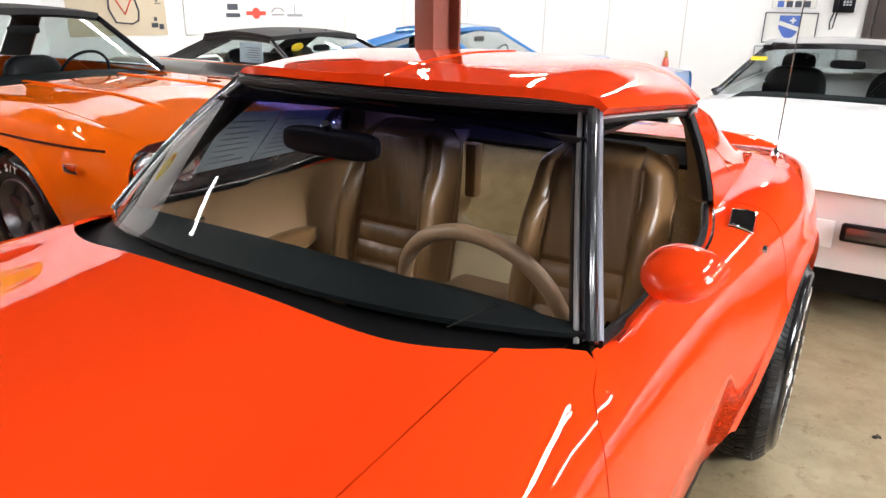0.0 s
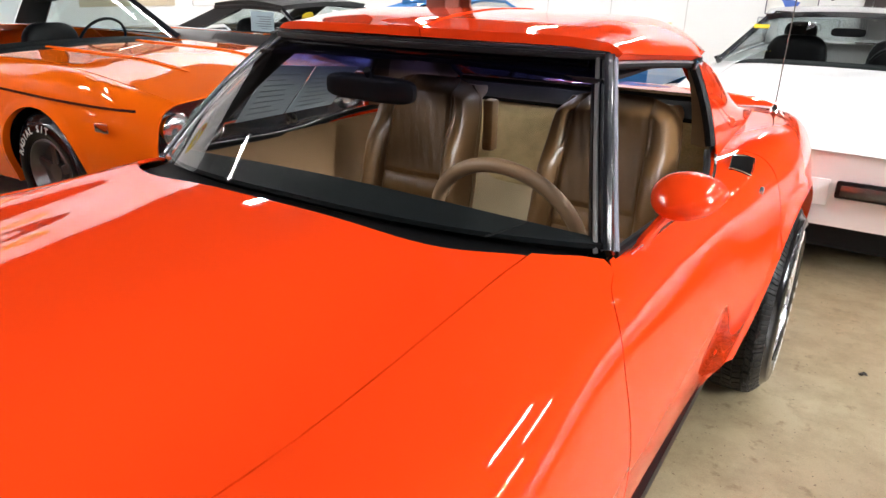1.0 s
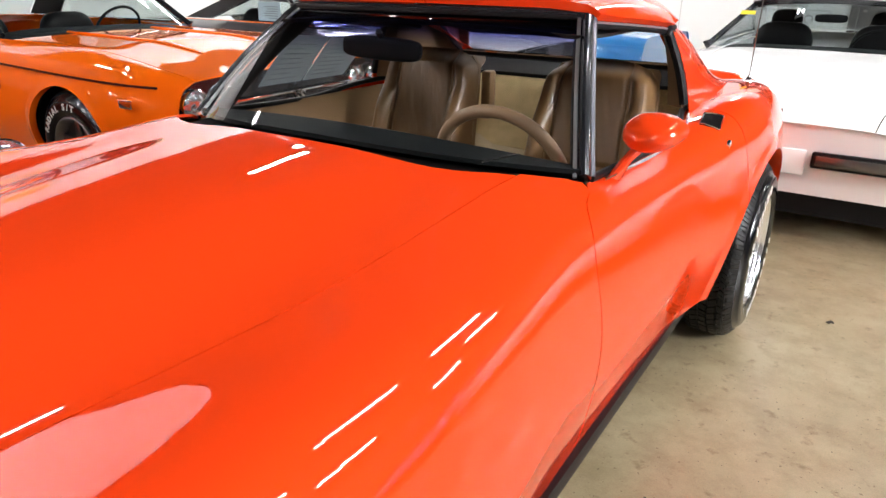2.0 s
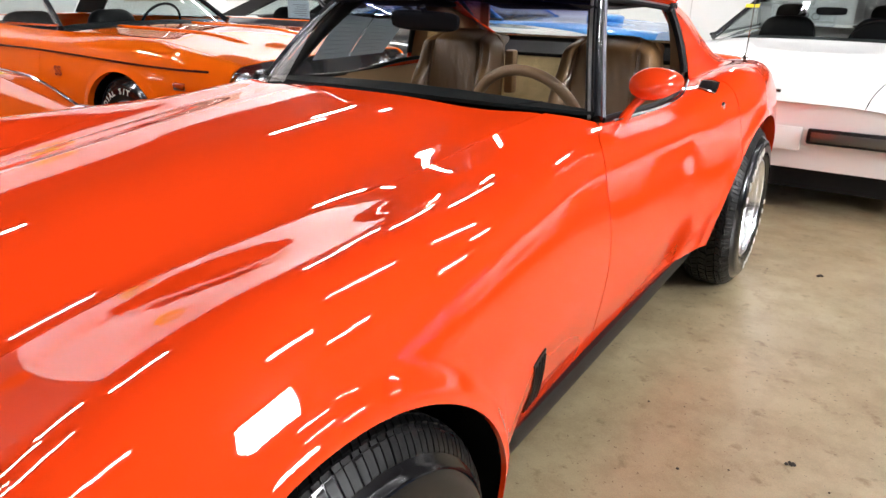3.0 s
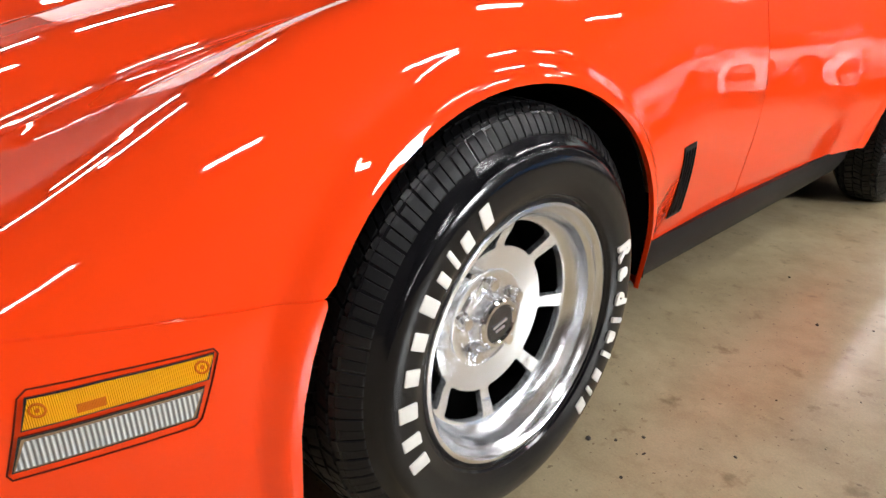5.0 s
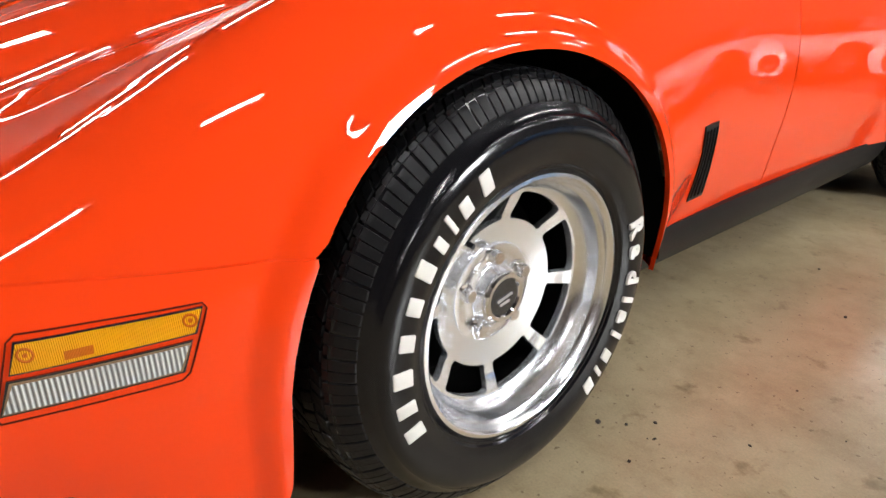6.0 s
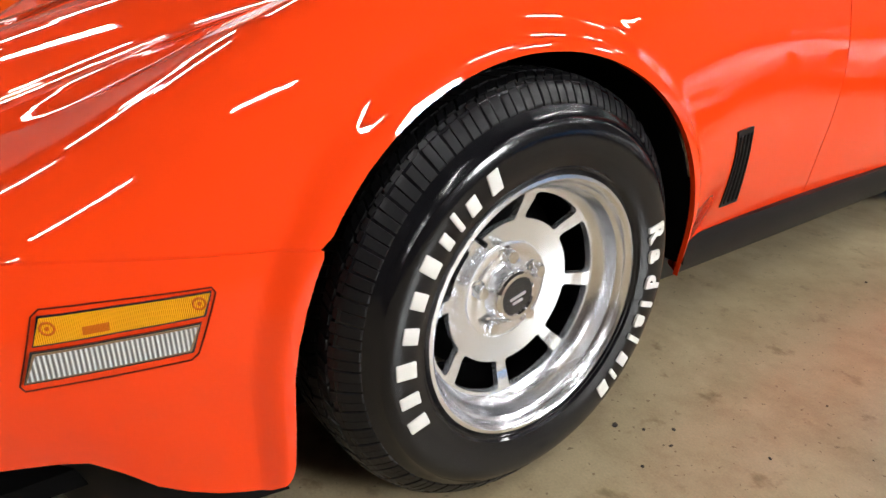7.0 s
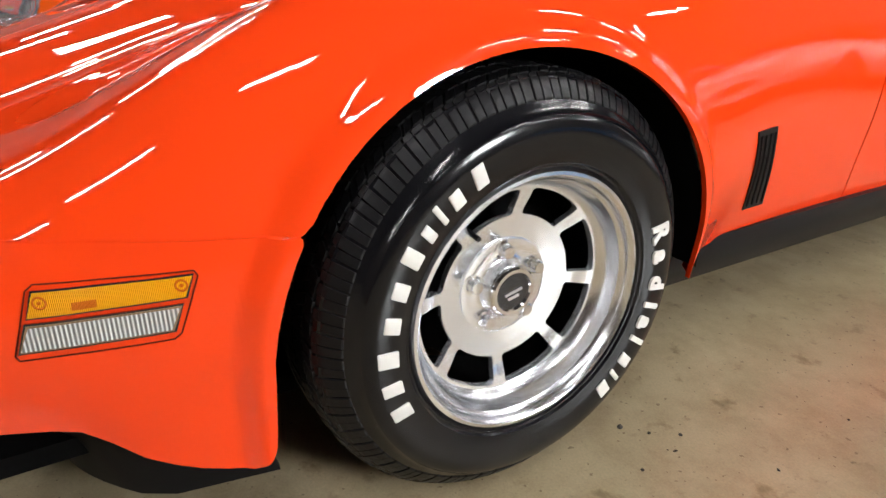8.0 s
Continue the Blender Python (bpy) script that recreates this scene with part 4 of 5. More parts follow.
    both_sides("pillar_liner", patch(lambda u, v: sail(0, 0.05 + 0.92 * v) + Vector((-0.020 - (0.018 + 0.040 * (1 - v)) * u, 0.002 + 0.04 * u, 0)), 6, 10, 0.006), M_TRIM, car, "tan inner pillar cover")
    both_sides("quarter_trim", patch(lambda u, v: sail(0.03 + 0.55 * u, v) + Vector((-0.024 - 0.01 * u, 0.012, -0.004)), 8, 8, 0.006), M_TRIM, car, "tan quarter trim panel")
    rear = part("rear_window", patch(lambda u, v: (lerp(-0.46, 0.46, u), lerp(2.52, 2.21, v), lerp(0.985, 1.190, v)), 10, 6), M_GLASS, car)
    rear.visible_shadow = False
    part("rear_window_frame", sweep([(-0.47, 2.53, 0.978), (0.47, 2.53, 0.978), (0.47, 2.20, 1.196), (-0.47, 2.20, 1.196)], 0.012, 6, closed=True), M_BLACK, car)
    part("window_moulding", sweep([(-0.46, 2.515, 0.990), (0.46, 2.515, 0.990)], 0.006, 6), M_CHROME, car, "bright lower window moulding")
    # right-hand window raised, with the sale sheets taped to it
    pane = part("side_window", patch(lambda u, v: (lerp(-0.655, -0.535, v), lerp(lerp(1.33, 2.16, u), lerp(1.60, 2.08, u), v), lerp(0.875, 1.13, v)), 8, 6), M_GLASS, car)
    pane.visible_shadow = False
    both_sides("belt_weatherstrip", sweep([S.point(y, belt(y)) + Vector((0.0, 0, 0.006)) for y in spread(1.25, 2.20, 24)], 0.010, 8), M_BLACK, car)
    both_sides("belt_moulding", sweep([S.point(y, belt(y) - 1) + Vector((0.012, 0, 0.006)) for y in spread(1.28, 2.20, 24)], 0.004, 6), M_CHROME, car, "thin bright belt moulding")

    # ---- cabin ----
    def dash(u, v):
        x = lerp(-0.63, 0.63, u)
        y = lerp(1.062 + 0.17 * abs(2 * u - 1) ** 2.6, 1.27, v)
        z = lerp(0.924, 0.924 - 0.075 * smooth01((v - 0.72) / 0.28) * 1.4, v) - 0.03 * (2 * u - 1) ** 2
        return (x, y, z)
    board = part("dashboard", patch(dash, 30, 14, 0.01), M_DASH, car, "black padded dashboard top")
    part("dash_face", patch(lambda u, v: (lerp(-0.63, 0.63, u), lerp(1.27, 1.25, v), lerp(0.82, 0.52, v)), 20, 8, 0.02), M_TRIM, board)
    for x in (0.16, 0.46):
        part("dash_seam", sweep([(x, 1.09, 0.9155), (x + 0.02, 1.225, 0.909)], 0.0018, 6), M_COWL, board)
    part("dash_edge_trim", sweep([Vector(dash(u, 0.80)) + Vector((0, 0, 0.004)) for u in spread(0.03, 0.97, 24)], 0.0035, 6), M_TRIM, board)
    part("instrument_hood", blob(0.42, 0.20, 0.12, (0.34, 1.28, 0.80), 4), M_DASH, board)
    # steering wheel
    wheel_m = pose(0.340, 1.410, 0.794, -72, 0, 0)
    ring = sweep([(0.187 * math.cos(a), 0.187 * math.sin(a), 0) for a in [2 * math.pi * k / 48 for k in range(48)]], 0.0165, 12, closed=True)
    sw = part("steering_wheel", ring, M_WHEEL_TAN, car, "tan leather-wrapped steering wheel")
    place(sw, wheel_m)
    for a in (0, 180, 90):
        r = radians(a)
        part("spoke", sweep([(0.03 * math.cos(r), 0.03 * math.sin(r), -0.03), (0.178 * math.cos(r), 0.178 * math.sin(r), -0.004)], 0.014, 6, flat=0.4), M_ALLOY_DULL, sw)
    part("horn_pad", lathe([(-0.05, 0.045), (-0.015, 0.05), (0.0, 0.04), (0.004, 0.0)], 24, axis="Z"), M_BLACK, sw)
    part("steering_column", sweep([(0.335, 1.39, 0.785), (0.335, 1.12, 0.70)], 0.035, 12), M_TRIM, car)
    # tub, console and rear bulkhead
    part("cabin_floor", box(1.26, 1.5, 0.02, (0, 1.8, 0.27)), M_CARPET, car)
    part("console", box(0.24, 0.85, 0.30, (0, 1.72, 0.41), 0.04, 3), M_TRIM, car, "tan centre console")
    part("shift_boot", lathe([(0.56, 0.05), (0.62, 0.025), (0.68, 0.01), (0.69, 0.02), (0.72, 0.018), (0.73, 0.0)], 20, axis="Z"), M_BLACK, car)
    part("rear_bulkhead", patch(lambda u, v: (lerp(-0.62, 0.62, u), lerp(2.24, 2.50, v), lerp(0.66, 0.902, v)), 12, 10, 0.02), M_CARPET_DARK, car, "worn brown carpet on the rear bulkhead")
    part("storage_well", patch(lambda u, v: (lerp(-0.62, 0.62, u), lerp(2.0, 2.27, v), lerp(0.545, 0.685, v ** 1.4) + 0.012 * math.sin(9 * u) * v), 16, 12, 0.02), M_CARPET, car, "pale tan carpet behind the seats")
    part("luggage_shelf", patch(lambda u, v: (lerp(-0.58, 0.58, u), lerp(2.49, 2.60, v), lerp(0.915, 0.965, v)), 8, 4, 0.02), M_BLACK, car, "black shelf under the rear window")
    part("shelf_trim", box(0.045, 0.05, 0.19, (-0.205, 2.30, 0.845), 0.010), M_TRIM, car, "tan belt-anchor cover")
    # sale sheets taped inside the raised right-hand window
    for y0, y1 in ((1.463, 1.662), (1.670, 1.890)):
        def sheet(u, v, out=0.0):
            y = lerp(y0, y1, u) + 0.088 * v
            z = lerp(0.932, 1.105, v) - 0.10 * (y - 1.5) * v
            return (-0.655 + 0.12 * (z - 0.875) / 0.255 + 0.008 + out, y, z)
        sh = part("window_sheet", patch(sheet, 4, 6, 0.0015), M_SHEET, car, "grey printed sale sheet")
        for k in range(8):
            v = 0.12 + 0.10 * k
            w = 0.5 + 0.35 * abs(math.sin(5 * k + y0))
            part("print_line", sweep([sheet(0.1, v, 0.003), sheet(0.1 + 0.8 * w, v, 0.003)], 0.0016, 4), M_INK_PALE, sh)

    def inner_door(u, v):
        y = lerp(1.18, 2.18, u)
        bulge = 0.03 * math.exp(-((v - 0.55) / 0.12) ** 2)
        return (lerp(0.66, 0.655, v) - bulge - 0.012 * math.sin(math.pi * v), y, lerp(0.30, 0.862, v))
    both_sides("door_card", patch(inner_door, 20, 18, 0.01), M_TRIM, car, "tan vinyl door card")
    for sgn in (1, -1):
        arm = blob(0.07, 0.42, 0.07, (0.61 * sgn, 1.72, 0.64), 3.5)
        part("armrest", arm, M_LEATHER, car)
        part("inner_handle", sweep([(0.60 * sgn, 1.36, 0.80), (0.595 * sgn, 1.46, 0.805)], 0.010, 8), M_CHROME, car, "chrome inner door handle")

    for sx in (0.345, -0.32):
        seat(car, sx)

    # rear-view mirror and visors
    rv = part("interior_mirror", blob(0.245, 0.035, 0.062, (0, 0, 0), 4), M_BLACK, car, "black rear-view mirror")
    place(rv, pose(-0.03, 1.385, 1.098, 0, 2, 8))
    part("mirror_bracket", sweep([(0.0, 0.0, 0.02), (0.0, -0.02, 0.045)], 0.009, 8), M_BLACK, rv)
    both_sides("sun_visor", box(0.36, 0.13, 0.014, (0.27, 1.60, 1.150), 0.006, turn=pose(0, 0, 0, -10, 0, 0)), M_BLACK, car)
    # antenna on the rear fender
    b = S.top(2.888, 0.672)
    ant = part("antenna", sweep([b, b + Vector((0.0, 0.02, 0.40)), b + Vector((0.0, 0.05, 0.82))], [0.0028, 0.0022, 0.0014], 6), M_CHROME, car, "thin chrome whip antenna")
    part("antenna_base", lathe([(0, 0.016), (0.012, 0.013), (0.022, 0.006), (0.03, 0.003)], 16, axis="Z"), M_CHROME, ant).location = b
    return car


def seat(car, x):
    """Tan leather bucket seat with side bolsters and a built-in head rest."""
    width = keyed((0, 0.215), (0.3, 0.215), (0.6, 0.207), (0.85, 0.196), (0.95, 0.184), (1, 0.158))
    inner = 0.60

    def back(u, v):
        a = 2 * u - 1
        z = lerp(0.46, 1.035, v)
        y = lerp(1.90, 2.045, v)
        out = max(0.0, (abs(a) - inner) / (1 - inner))
        bolster = 0.062 * math.sin(math.pi * out ** 0.8) ** 0.75 * (1 - 0.72 * smooth01((v - 0.60) / 0.22))
        mid = 1 - smooth01((abs(a) - inner + 0.06) / 0.06)
        roll = 0.010 * abs(math.sin(math.pi * v / 0.108)) ** 0.5 * mid * (1 if v < 0.432 else 0)
        pad = 0.014 * smooth01((v - 0.432) / 0.035) * (0.35 + 0.65 * mid)
        crease = 0.0013 * math.sin(31 * a + 9 * v) * math.sin(17 * v + 4 * a) * mid
        seam = 0.010 * math.exp(-((abs(a) - 0.66) / 0.03) ** 2) * smooth01((v - 0.70) / 0.05) * (1 - smooth01((v - 0.90) / 0.05))
        edge = 0.075 * smooth01((abs(a) - 0.86) / 0.14) ** 1.5 + 0.075 * smooth01((v - 0.91) / 0.09) ** 1.5
        return (x + width(v) * a, y - bolster - roll - pad - crease + seam + edge, z - 0.030 * a ** 4 * smooth01((v - 0.8) / 0.2))

    def cushion(u, v):
        a = 2 * u - 1
        roll = 0.014 * abs(math.sin(math.pi * v * 7)) ** 0.5 if abs(a) < inner else 0.0
        return (x + 0.235 * a, lerp(1.48, 1.95, v), 0.46 + roll + 0.045 * smooth01((abs(a) - 0.55) / 0.2) - 0.07 * smooth01((abs(a) - 0.88) / 0.12) - 0.07 * v - 0.05 * smooth01((0.12 - v) / 0.12))

    s = part("seat", patch(cushion, 40, 56, -0.12), M_LEATHER, car, "tan leather bucket seat")
    part("backrest", patch(back, 64, 90), M_LEATHER, s, "pleated tan leather backrest")
    part("seat_shell", patch(lambda u, v: Vector((x + 0.97 * width(v) * (2 * u - 1), lerp(1.99, 2.125, v) - 0.02 * (2 * u - 1) ** 4, lerp(0.46, 1.015, v))), 12, 16, 0.012), M_TRIM, s, "tan seat-back shell")
    for a in (-0.61, 0.61):
        part("piping", sweep([Vector(back(0.5 + a / 2, v / 30)) + Vector((0, -0.003, 0)) for v in range(1, 20)], 0.003, 6, up=(0, 1, 0)), M_LEATHER, s)
    for a in (-0.98, 0.98):
        part("edge_piping", sweep([Vector(back(0.5 + a / 2, v / 30)) for v in range(1, 29)], 0.003, 6, up=(0, 1, 0)), M_TRIM, s)
    return s


CAR = sports_car()


# ---- the hall ----
X0, X1, Y0, Y1 = -7.6, 7.5, -7.0, 10.2


def structure(name, bm, material, label, category):
    return tagged(part(name, bm, material, None, smooth=False), label, category, kind="structure")


structure("floor", box(X1 - X0 + 0.4, Y1 - Y0 + 0.4, 0.1, ((X0 + X1) / 2, (Y0 + Y1) / 2, -0.05)), M_FLOOR, "sealed tan concrete floor with stains", "floor")
structure("ceiling", box(X1 - X0 + 0.4, Y1 - Y0 + 0.4, 0.1, ((X0 + X1) / 2, (Y0 + Y1) / 2, CEILING_Z + 0.05)), M_CEILING, "dark open ceiling of the hall", "ceiling")
X_DARK = 1.62
structure("wall_north", box(X_DARK - X0, 0.15, CEILING_Z, ((X0 + X_DARK) / 2, Y1 + 0.075, CEILING_Z / 2)), M_WALL, "white painted panel wall", "wall")
# Out of view; dark here and on wall_east to cut pale reflections in the paint.
structure("wall_north_east", box(X1 - X_DARK, 0.15, CEILING_Z, ((X1 + X_DARK) / 2, Y1 + 0.075, CEILING_Z / 2)), M_EAST_WALL, "unseen wall beyond the door, dark brown to cut pale reflections", "wall")
structure("wall_south", box(X1 - X0, 0.15, CEILING_Z, ((X0 + X1) / 2, Y0 - 0.075, CEILING_Z / 2)), M_EAST_WALL, "dark brown wall of the hall", "wall")
WHITE_TOP = 3.45
# Unseen strip, made ceiling-dark so the hood reflects little light from it.
structure("upper_wall_west", box(0.15, Y1 - Y0, CEILING_Z - WHITE_TOP, (X0 - 0.075, (Y0 + Y1) / 2, (CEILING_Z + WHITE_TOP) / 2)), M_CEILING, "dark strip above the white wall panels, added to keep reflections dark", "wall")
Y_STEP, Y_END = 4.65, 1.2
structure("wall_west", box(0.15, Y1 - Y_STEP, WHITE_TOP, (X0 - 0.075, (Y_STEP + Y1) / 2, WHITE_TOP / 2)), M_WALL, "white painted panel wall", "wall")
structure("wall_west_step", box(0.35, Y_STEP - Y_END, WHITE_TOP, (X0 + 0.025, (Y_STEP + Y_END) / 2, WHITE_TOP / 2)), M_WALL_BRIGHT, "white wall section standing a step forward, its stronger light put into a lighter colour", "wall")
structure("wall_south_west", box(0.15, Y_END - Y0, WHITE_TOP, (X0 - 0.075, (Y_END + Y0) / 2, WHITE_TOP / 2)), M_EAST_WALL, "dark brown wall of the hall", "wall")
structure("wall_east", box(0.15, Y1 - Y0, CEILING_Z, (X1 + 0.075, (Y0 + Y1) / 2, CEILING_Z / 2)), M_EAST_WALL, "dark brown wall of the hall", "wall")


def steel_column(x, y, turn):
    c = thing("steel_column", "red-oxide painted steel column rising past the cars", "column", pose(x, y, 0, 0, 0, turn))
    part("web", box(0.012, 0.19, CEILING_Z, (0, 0, CEILING_Z / 2)), M_POLE, c)
    for s in (-1, 1):
        part("flange", box(0.20, 0.016, CEILING_Z, (0, s * 0.10, CEILING_Z / 2), 0.003), M_POLE, c)
    part("base_plate", box(0.36, 0.36, 0.02, (0, 0, 0.01), 0.003), M_POLE, c)
    return c


steel_column(-1.50, 4.02, -20)


def ceiling_light(x, y, length=1.25, turn=0.0):
    m = pose(x, y, CEILING_Z - 0.25, 0, 0, turn)
    c = thing("ceiling_light", "white fluorescent strip light hanging from the ceiling", "lamp", m, group="strip lights")
    part("housing", box(0.16, length, 0.05, (0, 0, 0.04), 0.008), M_FIXTURE, c)
    for s in (-1, 1):
        t = sweep([(s * 0.045, -length / 2 + 0.04, 0), (s * 0.045, length / 2 - 0.04, 0)], 0.017, 8)
        part("tube", t, M_TUBE, c, "glowing fluorescent tube")
    for s in (-1, 1):
        part("hanger", sweep([(0, s * length * 0.4, 0.06), (0, s * length * 0.4, 0.25)], 0.004, 6), M_FIXTURE, c)


# The last three, at y = -6.2, are added fill for the car fronts.
for lx, ly in ((-3.5, -1.3), (-5.1, 1.0), (2.15, 3.2), (4.1, 2.2), (1.9, 5.1), (5.6, 4.4), (-6.9, -0.2), (5.9, 8.0), (2.4, -4.1), (-4.2, -4.2),
               (-4.6, 7.4), (-2.3, 6.9), (-6.2, 6.4), (-3.0, 8.4), (3.6, 7.2),
               (-6.0, -1.4), (-4.4, -2.2), (-2.6, -3.6), (-6.9, 8.0), (-5.6, 9.6), (-0.2, 9.4), (-2.6, -6.2), (0.4, -6.2), (3.4, -6.2)):
    ceiling_light(lx, ly)
ceiling_light(2.8, -1.35, 1.25, -38)

# high daylight window in the east wall
win = tagged(thing("window_1", "bright high window with white frame in the wall", "window"), kind="structure")
part("window_frame", sweep([(X1 - 0.02, 1.4, 2.4), (X1 - 0.02, 3.2, 2.4), (X1 - 0.02, 3.2, 4.1), (X1 - 0.02, 1.4, 4.1)], 0.05, 4, closed=True, up=(1, 0, 0)), M_FIXTURE, win)
part("pane", box(0.01, 1.7, 1.6, (X1 - 0.012, 2.3, 3.25)), M_DAYLIGHT, win, "pane bright with daylight")


# ---- the other cars ----
def plain_wheel(parent, m, r=0.335, w=0.20, face=M_ALLOY_DULL, lettered=False):
    hub = part("wheel", lathe([(-0.08, 0.18), (w / 2 - 0.03, 0.185), (w / 2 - 0.012, 0.188), (w / 2 - 0.008, 0.180), (w / 2 - 0.03, 0.168), (w / 2 - 0.07, 0.15), (w / 2 - 0.075, 0.06), (w / 2 - 0.04, 0.05), (w / 2 - 0.035, 0.0)], 40), face, parent)
    place(hub, m)
    part("tyre", tyre_mesh(r, w, 0.188), M_RUBBER, hub, "black rubber tyre")
    part("tread", lathe([(-w * 0.34, r - 0.016), (-w * 0.27, r - 0.003), (w * 0.27, r - 0.003), (w * 0.34, r - 0.016)], 64, full=False), M_TREAD, hub)
    for k in range(5):
        a = 2 * math.pi * k / 5
        part("spoke", box(0.02, 0.05, 0.12, (w / 2 - 0.055, 0, 0.105), 0.008, turn=None), face, hub).matrix_basis = pose(0, 0, 0, math.degrees(a), 0, 0)
    if lettered:
        a = 2.75
        for g in "RADIAL S/T":
            m2 = on_sidewall(0.243, a, r, w, 0.188)
            if g != " ":
                part("raised_letter", letters(g, 0.05, 0.003, place_at=m2, bold=0.001), M_LETTER, hub)
            a -= 0.155
    return hub


def other_car(name, label, m, S, paint, wheelbase, cabin, roof_mat, glass_mat=None, cowl_y=0.9, deck_y=3.3, tail_y=3.9, nose_y=-0.9, face=M_ALLOY_DULL, lettered=False, track=0.80, wheel_r=0.335, hood_mat=None):
    """Body panels from a shell, a glazed cabin and wheels. cabin: half-width and height keys of the glasshouse."""
    car = thing(name, label, "car", m)
    last = lambda y: float(len(S.section(y)[0]) - 1)
    gap = 0.003
    f = S.panel(lambda y: S.at_z(y, S.bottom(y)), lambda y: S.at_x(y, S.seam_x(y) + gap), arch_stations(nose_y, cowl_y + 0.15, S.arches, 0.06), 20, deep_bottom=0.04)
    both_sides("front_fender", f, paint, car)
    part("hood", S.panel(lambda y: S.at_x(y, S.seam_x(y) - gap), last, spread(nose_y, cowl_y, 26), 14, mirror=True), hood_mat or paint, car)
    d = S.panel(lambda y: S.at_z(y, S.bottom(y)), lambda y: S.at_x(y, S.seam_x(y)), spread(cowl_y + 0.156, cowl_y + 1.30, 16), 16, deep_bottom=0.03)
    both_sides("door", d, paint, car)
    q = S.panel(lambda y: S.at_z(y, S.bottom(y)), lambda y: S.at_x(y, S.seam_x(y)), arch_stations(cowl_y + 1.306, tail_y, S.arches, 0.06), 18, deep_bottom=0.04)
    both_sides("rear_quarter", q, paint, car)
    part("trunk_lid", S.panel(lambda y: S.at_x(y, S.seam_x(y) - gap), last, spread(deck_y, tail_y, 10), 10, mirror=True), paint, car)
    p, _ = S.section(tail_y)
    part("tail_panel", patch(lambda u, v: (lerp(-1, 1, u) * 0.93 * float(np.interp(lerp(0, 60, v), range(len(p)), p[:, 0])), tail_y - 0.01, float(np.interp(lerp(0, 60, v), range(len(p)), p[:, 1]))), 8, 8, 0.01), paint, car)
    p2, _ = S.section(nose_y)
    part("underbody", box(1.3, tail_y - nose_y - 0.3, 0.04, (0, (tail_y + nose_y) / 2, 0.22)), M_LINER, car)
    for y, z, r in S.arches:
        wheel_well(car, y, z, r, 0.5, S.sides[1](y) - 0.04)
    for y in (0.0, wheelbase):
        plain_wheel(car, pose(track, y, wheel_r), wheel_r, face=face, lettered=lettered)
        plain_wheel(car, pose(-track, y, wheel_r, 0, 0, 180), wheel_r, face=face, lettered=lettered)
    # glasshouse: base and top outlines
    b0, h0, h1, b1, wb, wt, zb, zt = cabin
    g = glass_mat or M_CAR_GLASS

    def base(s, y):
        return Vector((wb * s, y, zb))

    def wsf(u, v):
        s = 2 * u - 1
        lo, hi = Vector((wb * s, b0 + 0.16 * s * s, zb - 0.02 * s * s)), Vector((wt * s, h0 + 0.08 * s * s, zt - 0.03 * s * s))
        return lo.lerp(hi, v)

    def rwf(u, v):
        s = 2 * u - 1
        lo, hi = Vector((wb * 0.95 * s, b1 - 0.10 * s * s, zb)), Vector((wt * 0.97 * s, h1 - 0.05 * s * s, zt - 0.03 * s * s))
        return lo.lerp(hi, v)

    for nm, fn in (("windshield", wsf), ("rear_window", rwf)):
        o = part(nm, patch(fn, 16, 6), g, car)
        o.visible_shadow = False
    rf = part("roof", patch(lambda u, v: Vector((wt * (2 * u - 1), lerp(h0, h1, v) + lerp(0.08, -0.05, v) * (2 * u - 1) ** 2, zt + 0.035 * math.sin(math.pi * v) - 0.03 * (2 * u - 1) ** 2)), 16, 10, -0.04), roof_mat, car)
    for sgn in (1, -1):
        a = [wsf(0.5 + 0.5 * sgn, k / 6) for k in range(7)]
        part("windshield_pillar", sweep(a, 0.022, 8, up=(1, 0, 0)), M_BLACK_GLOSS if roof_mat is M_SOFT_TOP else roof_mat, car)
        # broad rear pillar and roof rail
        def rear_pillar(u, v):
            e = rwf(0.5 + 0.5 * sgn, v)
            front = Vector((lerp(wb, wt, v) * sgn, lerp(b1 - 0.50, h1 - 0.42, v), lerp(zb, zt - 0.03, v)))
            return e.lerp(front, u) + Vector((0.012 * sgn, 0, 0))
        part("rear_pillar", patch(rear_pillar, 4, 6, 0.02), roof_mat, car)
        part("roof_rail", sweep([Vector((wt * sgn, lerp(h0 + 0.08, h1 - 0.05, k / 8), zt - 0.03 + 0.02 * math.sin(math.pi * k / 8))) for k in range(9)], 0.022, 8), roof_mat, car)

        def side_glass(u, v):
            a0, a1 = wsf(0.5 + 0.5 * sgn, v), rear_pillar(1, v)
            return a0.lerp(a1, u)
        o = part("side_window", patch(side_glass, 8, 4), g, car)
        o.visible_shadow = False
        part("belt_trim", sweep([Vector(((wb + 0.02) * sgn, lerp(b0 + 0.16, b1 - 0.1, k / 8), zb)) for k in range(9)], 0.012, 6), M_CHROME if roof_mat is M_SOFT_TOP else M_BLACK, car)
    # dark cabin with seats and a steering wheel
    part("cabin_tub", box(wb * 1.9, b1 - b0 - 0.15, 0.04, (0, (b0 + b1) / 2, 0.45)), M_LINER, car)
    part("dashboard", blob(wb * 1.8, 0.35, 0.16, (0, b0 + 0.30, zb - 0.08), 4), M_DASH, car)
    for sgn in (1, -1):
        st = part("seat", blob(0.48, 0.50, 0.18, (0.36 * sgn, b0 + 0.95, 0.55), 4), M_BLACK, car)
        part("backrest", blob(0.46, 0.16, 0.56, (0.36 * sgn, b0 + 1.22, 0.72), 3.5), M_BLACK, st)
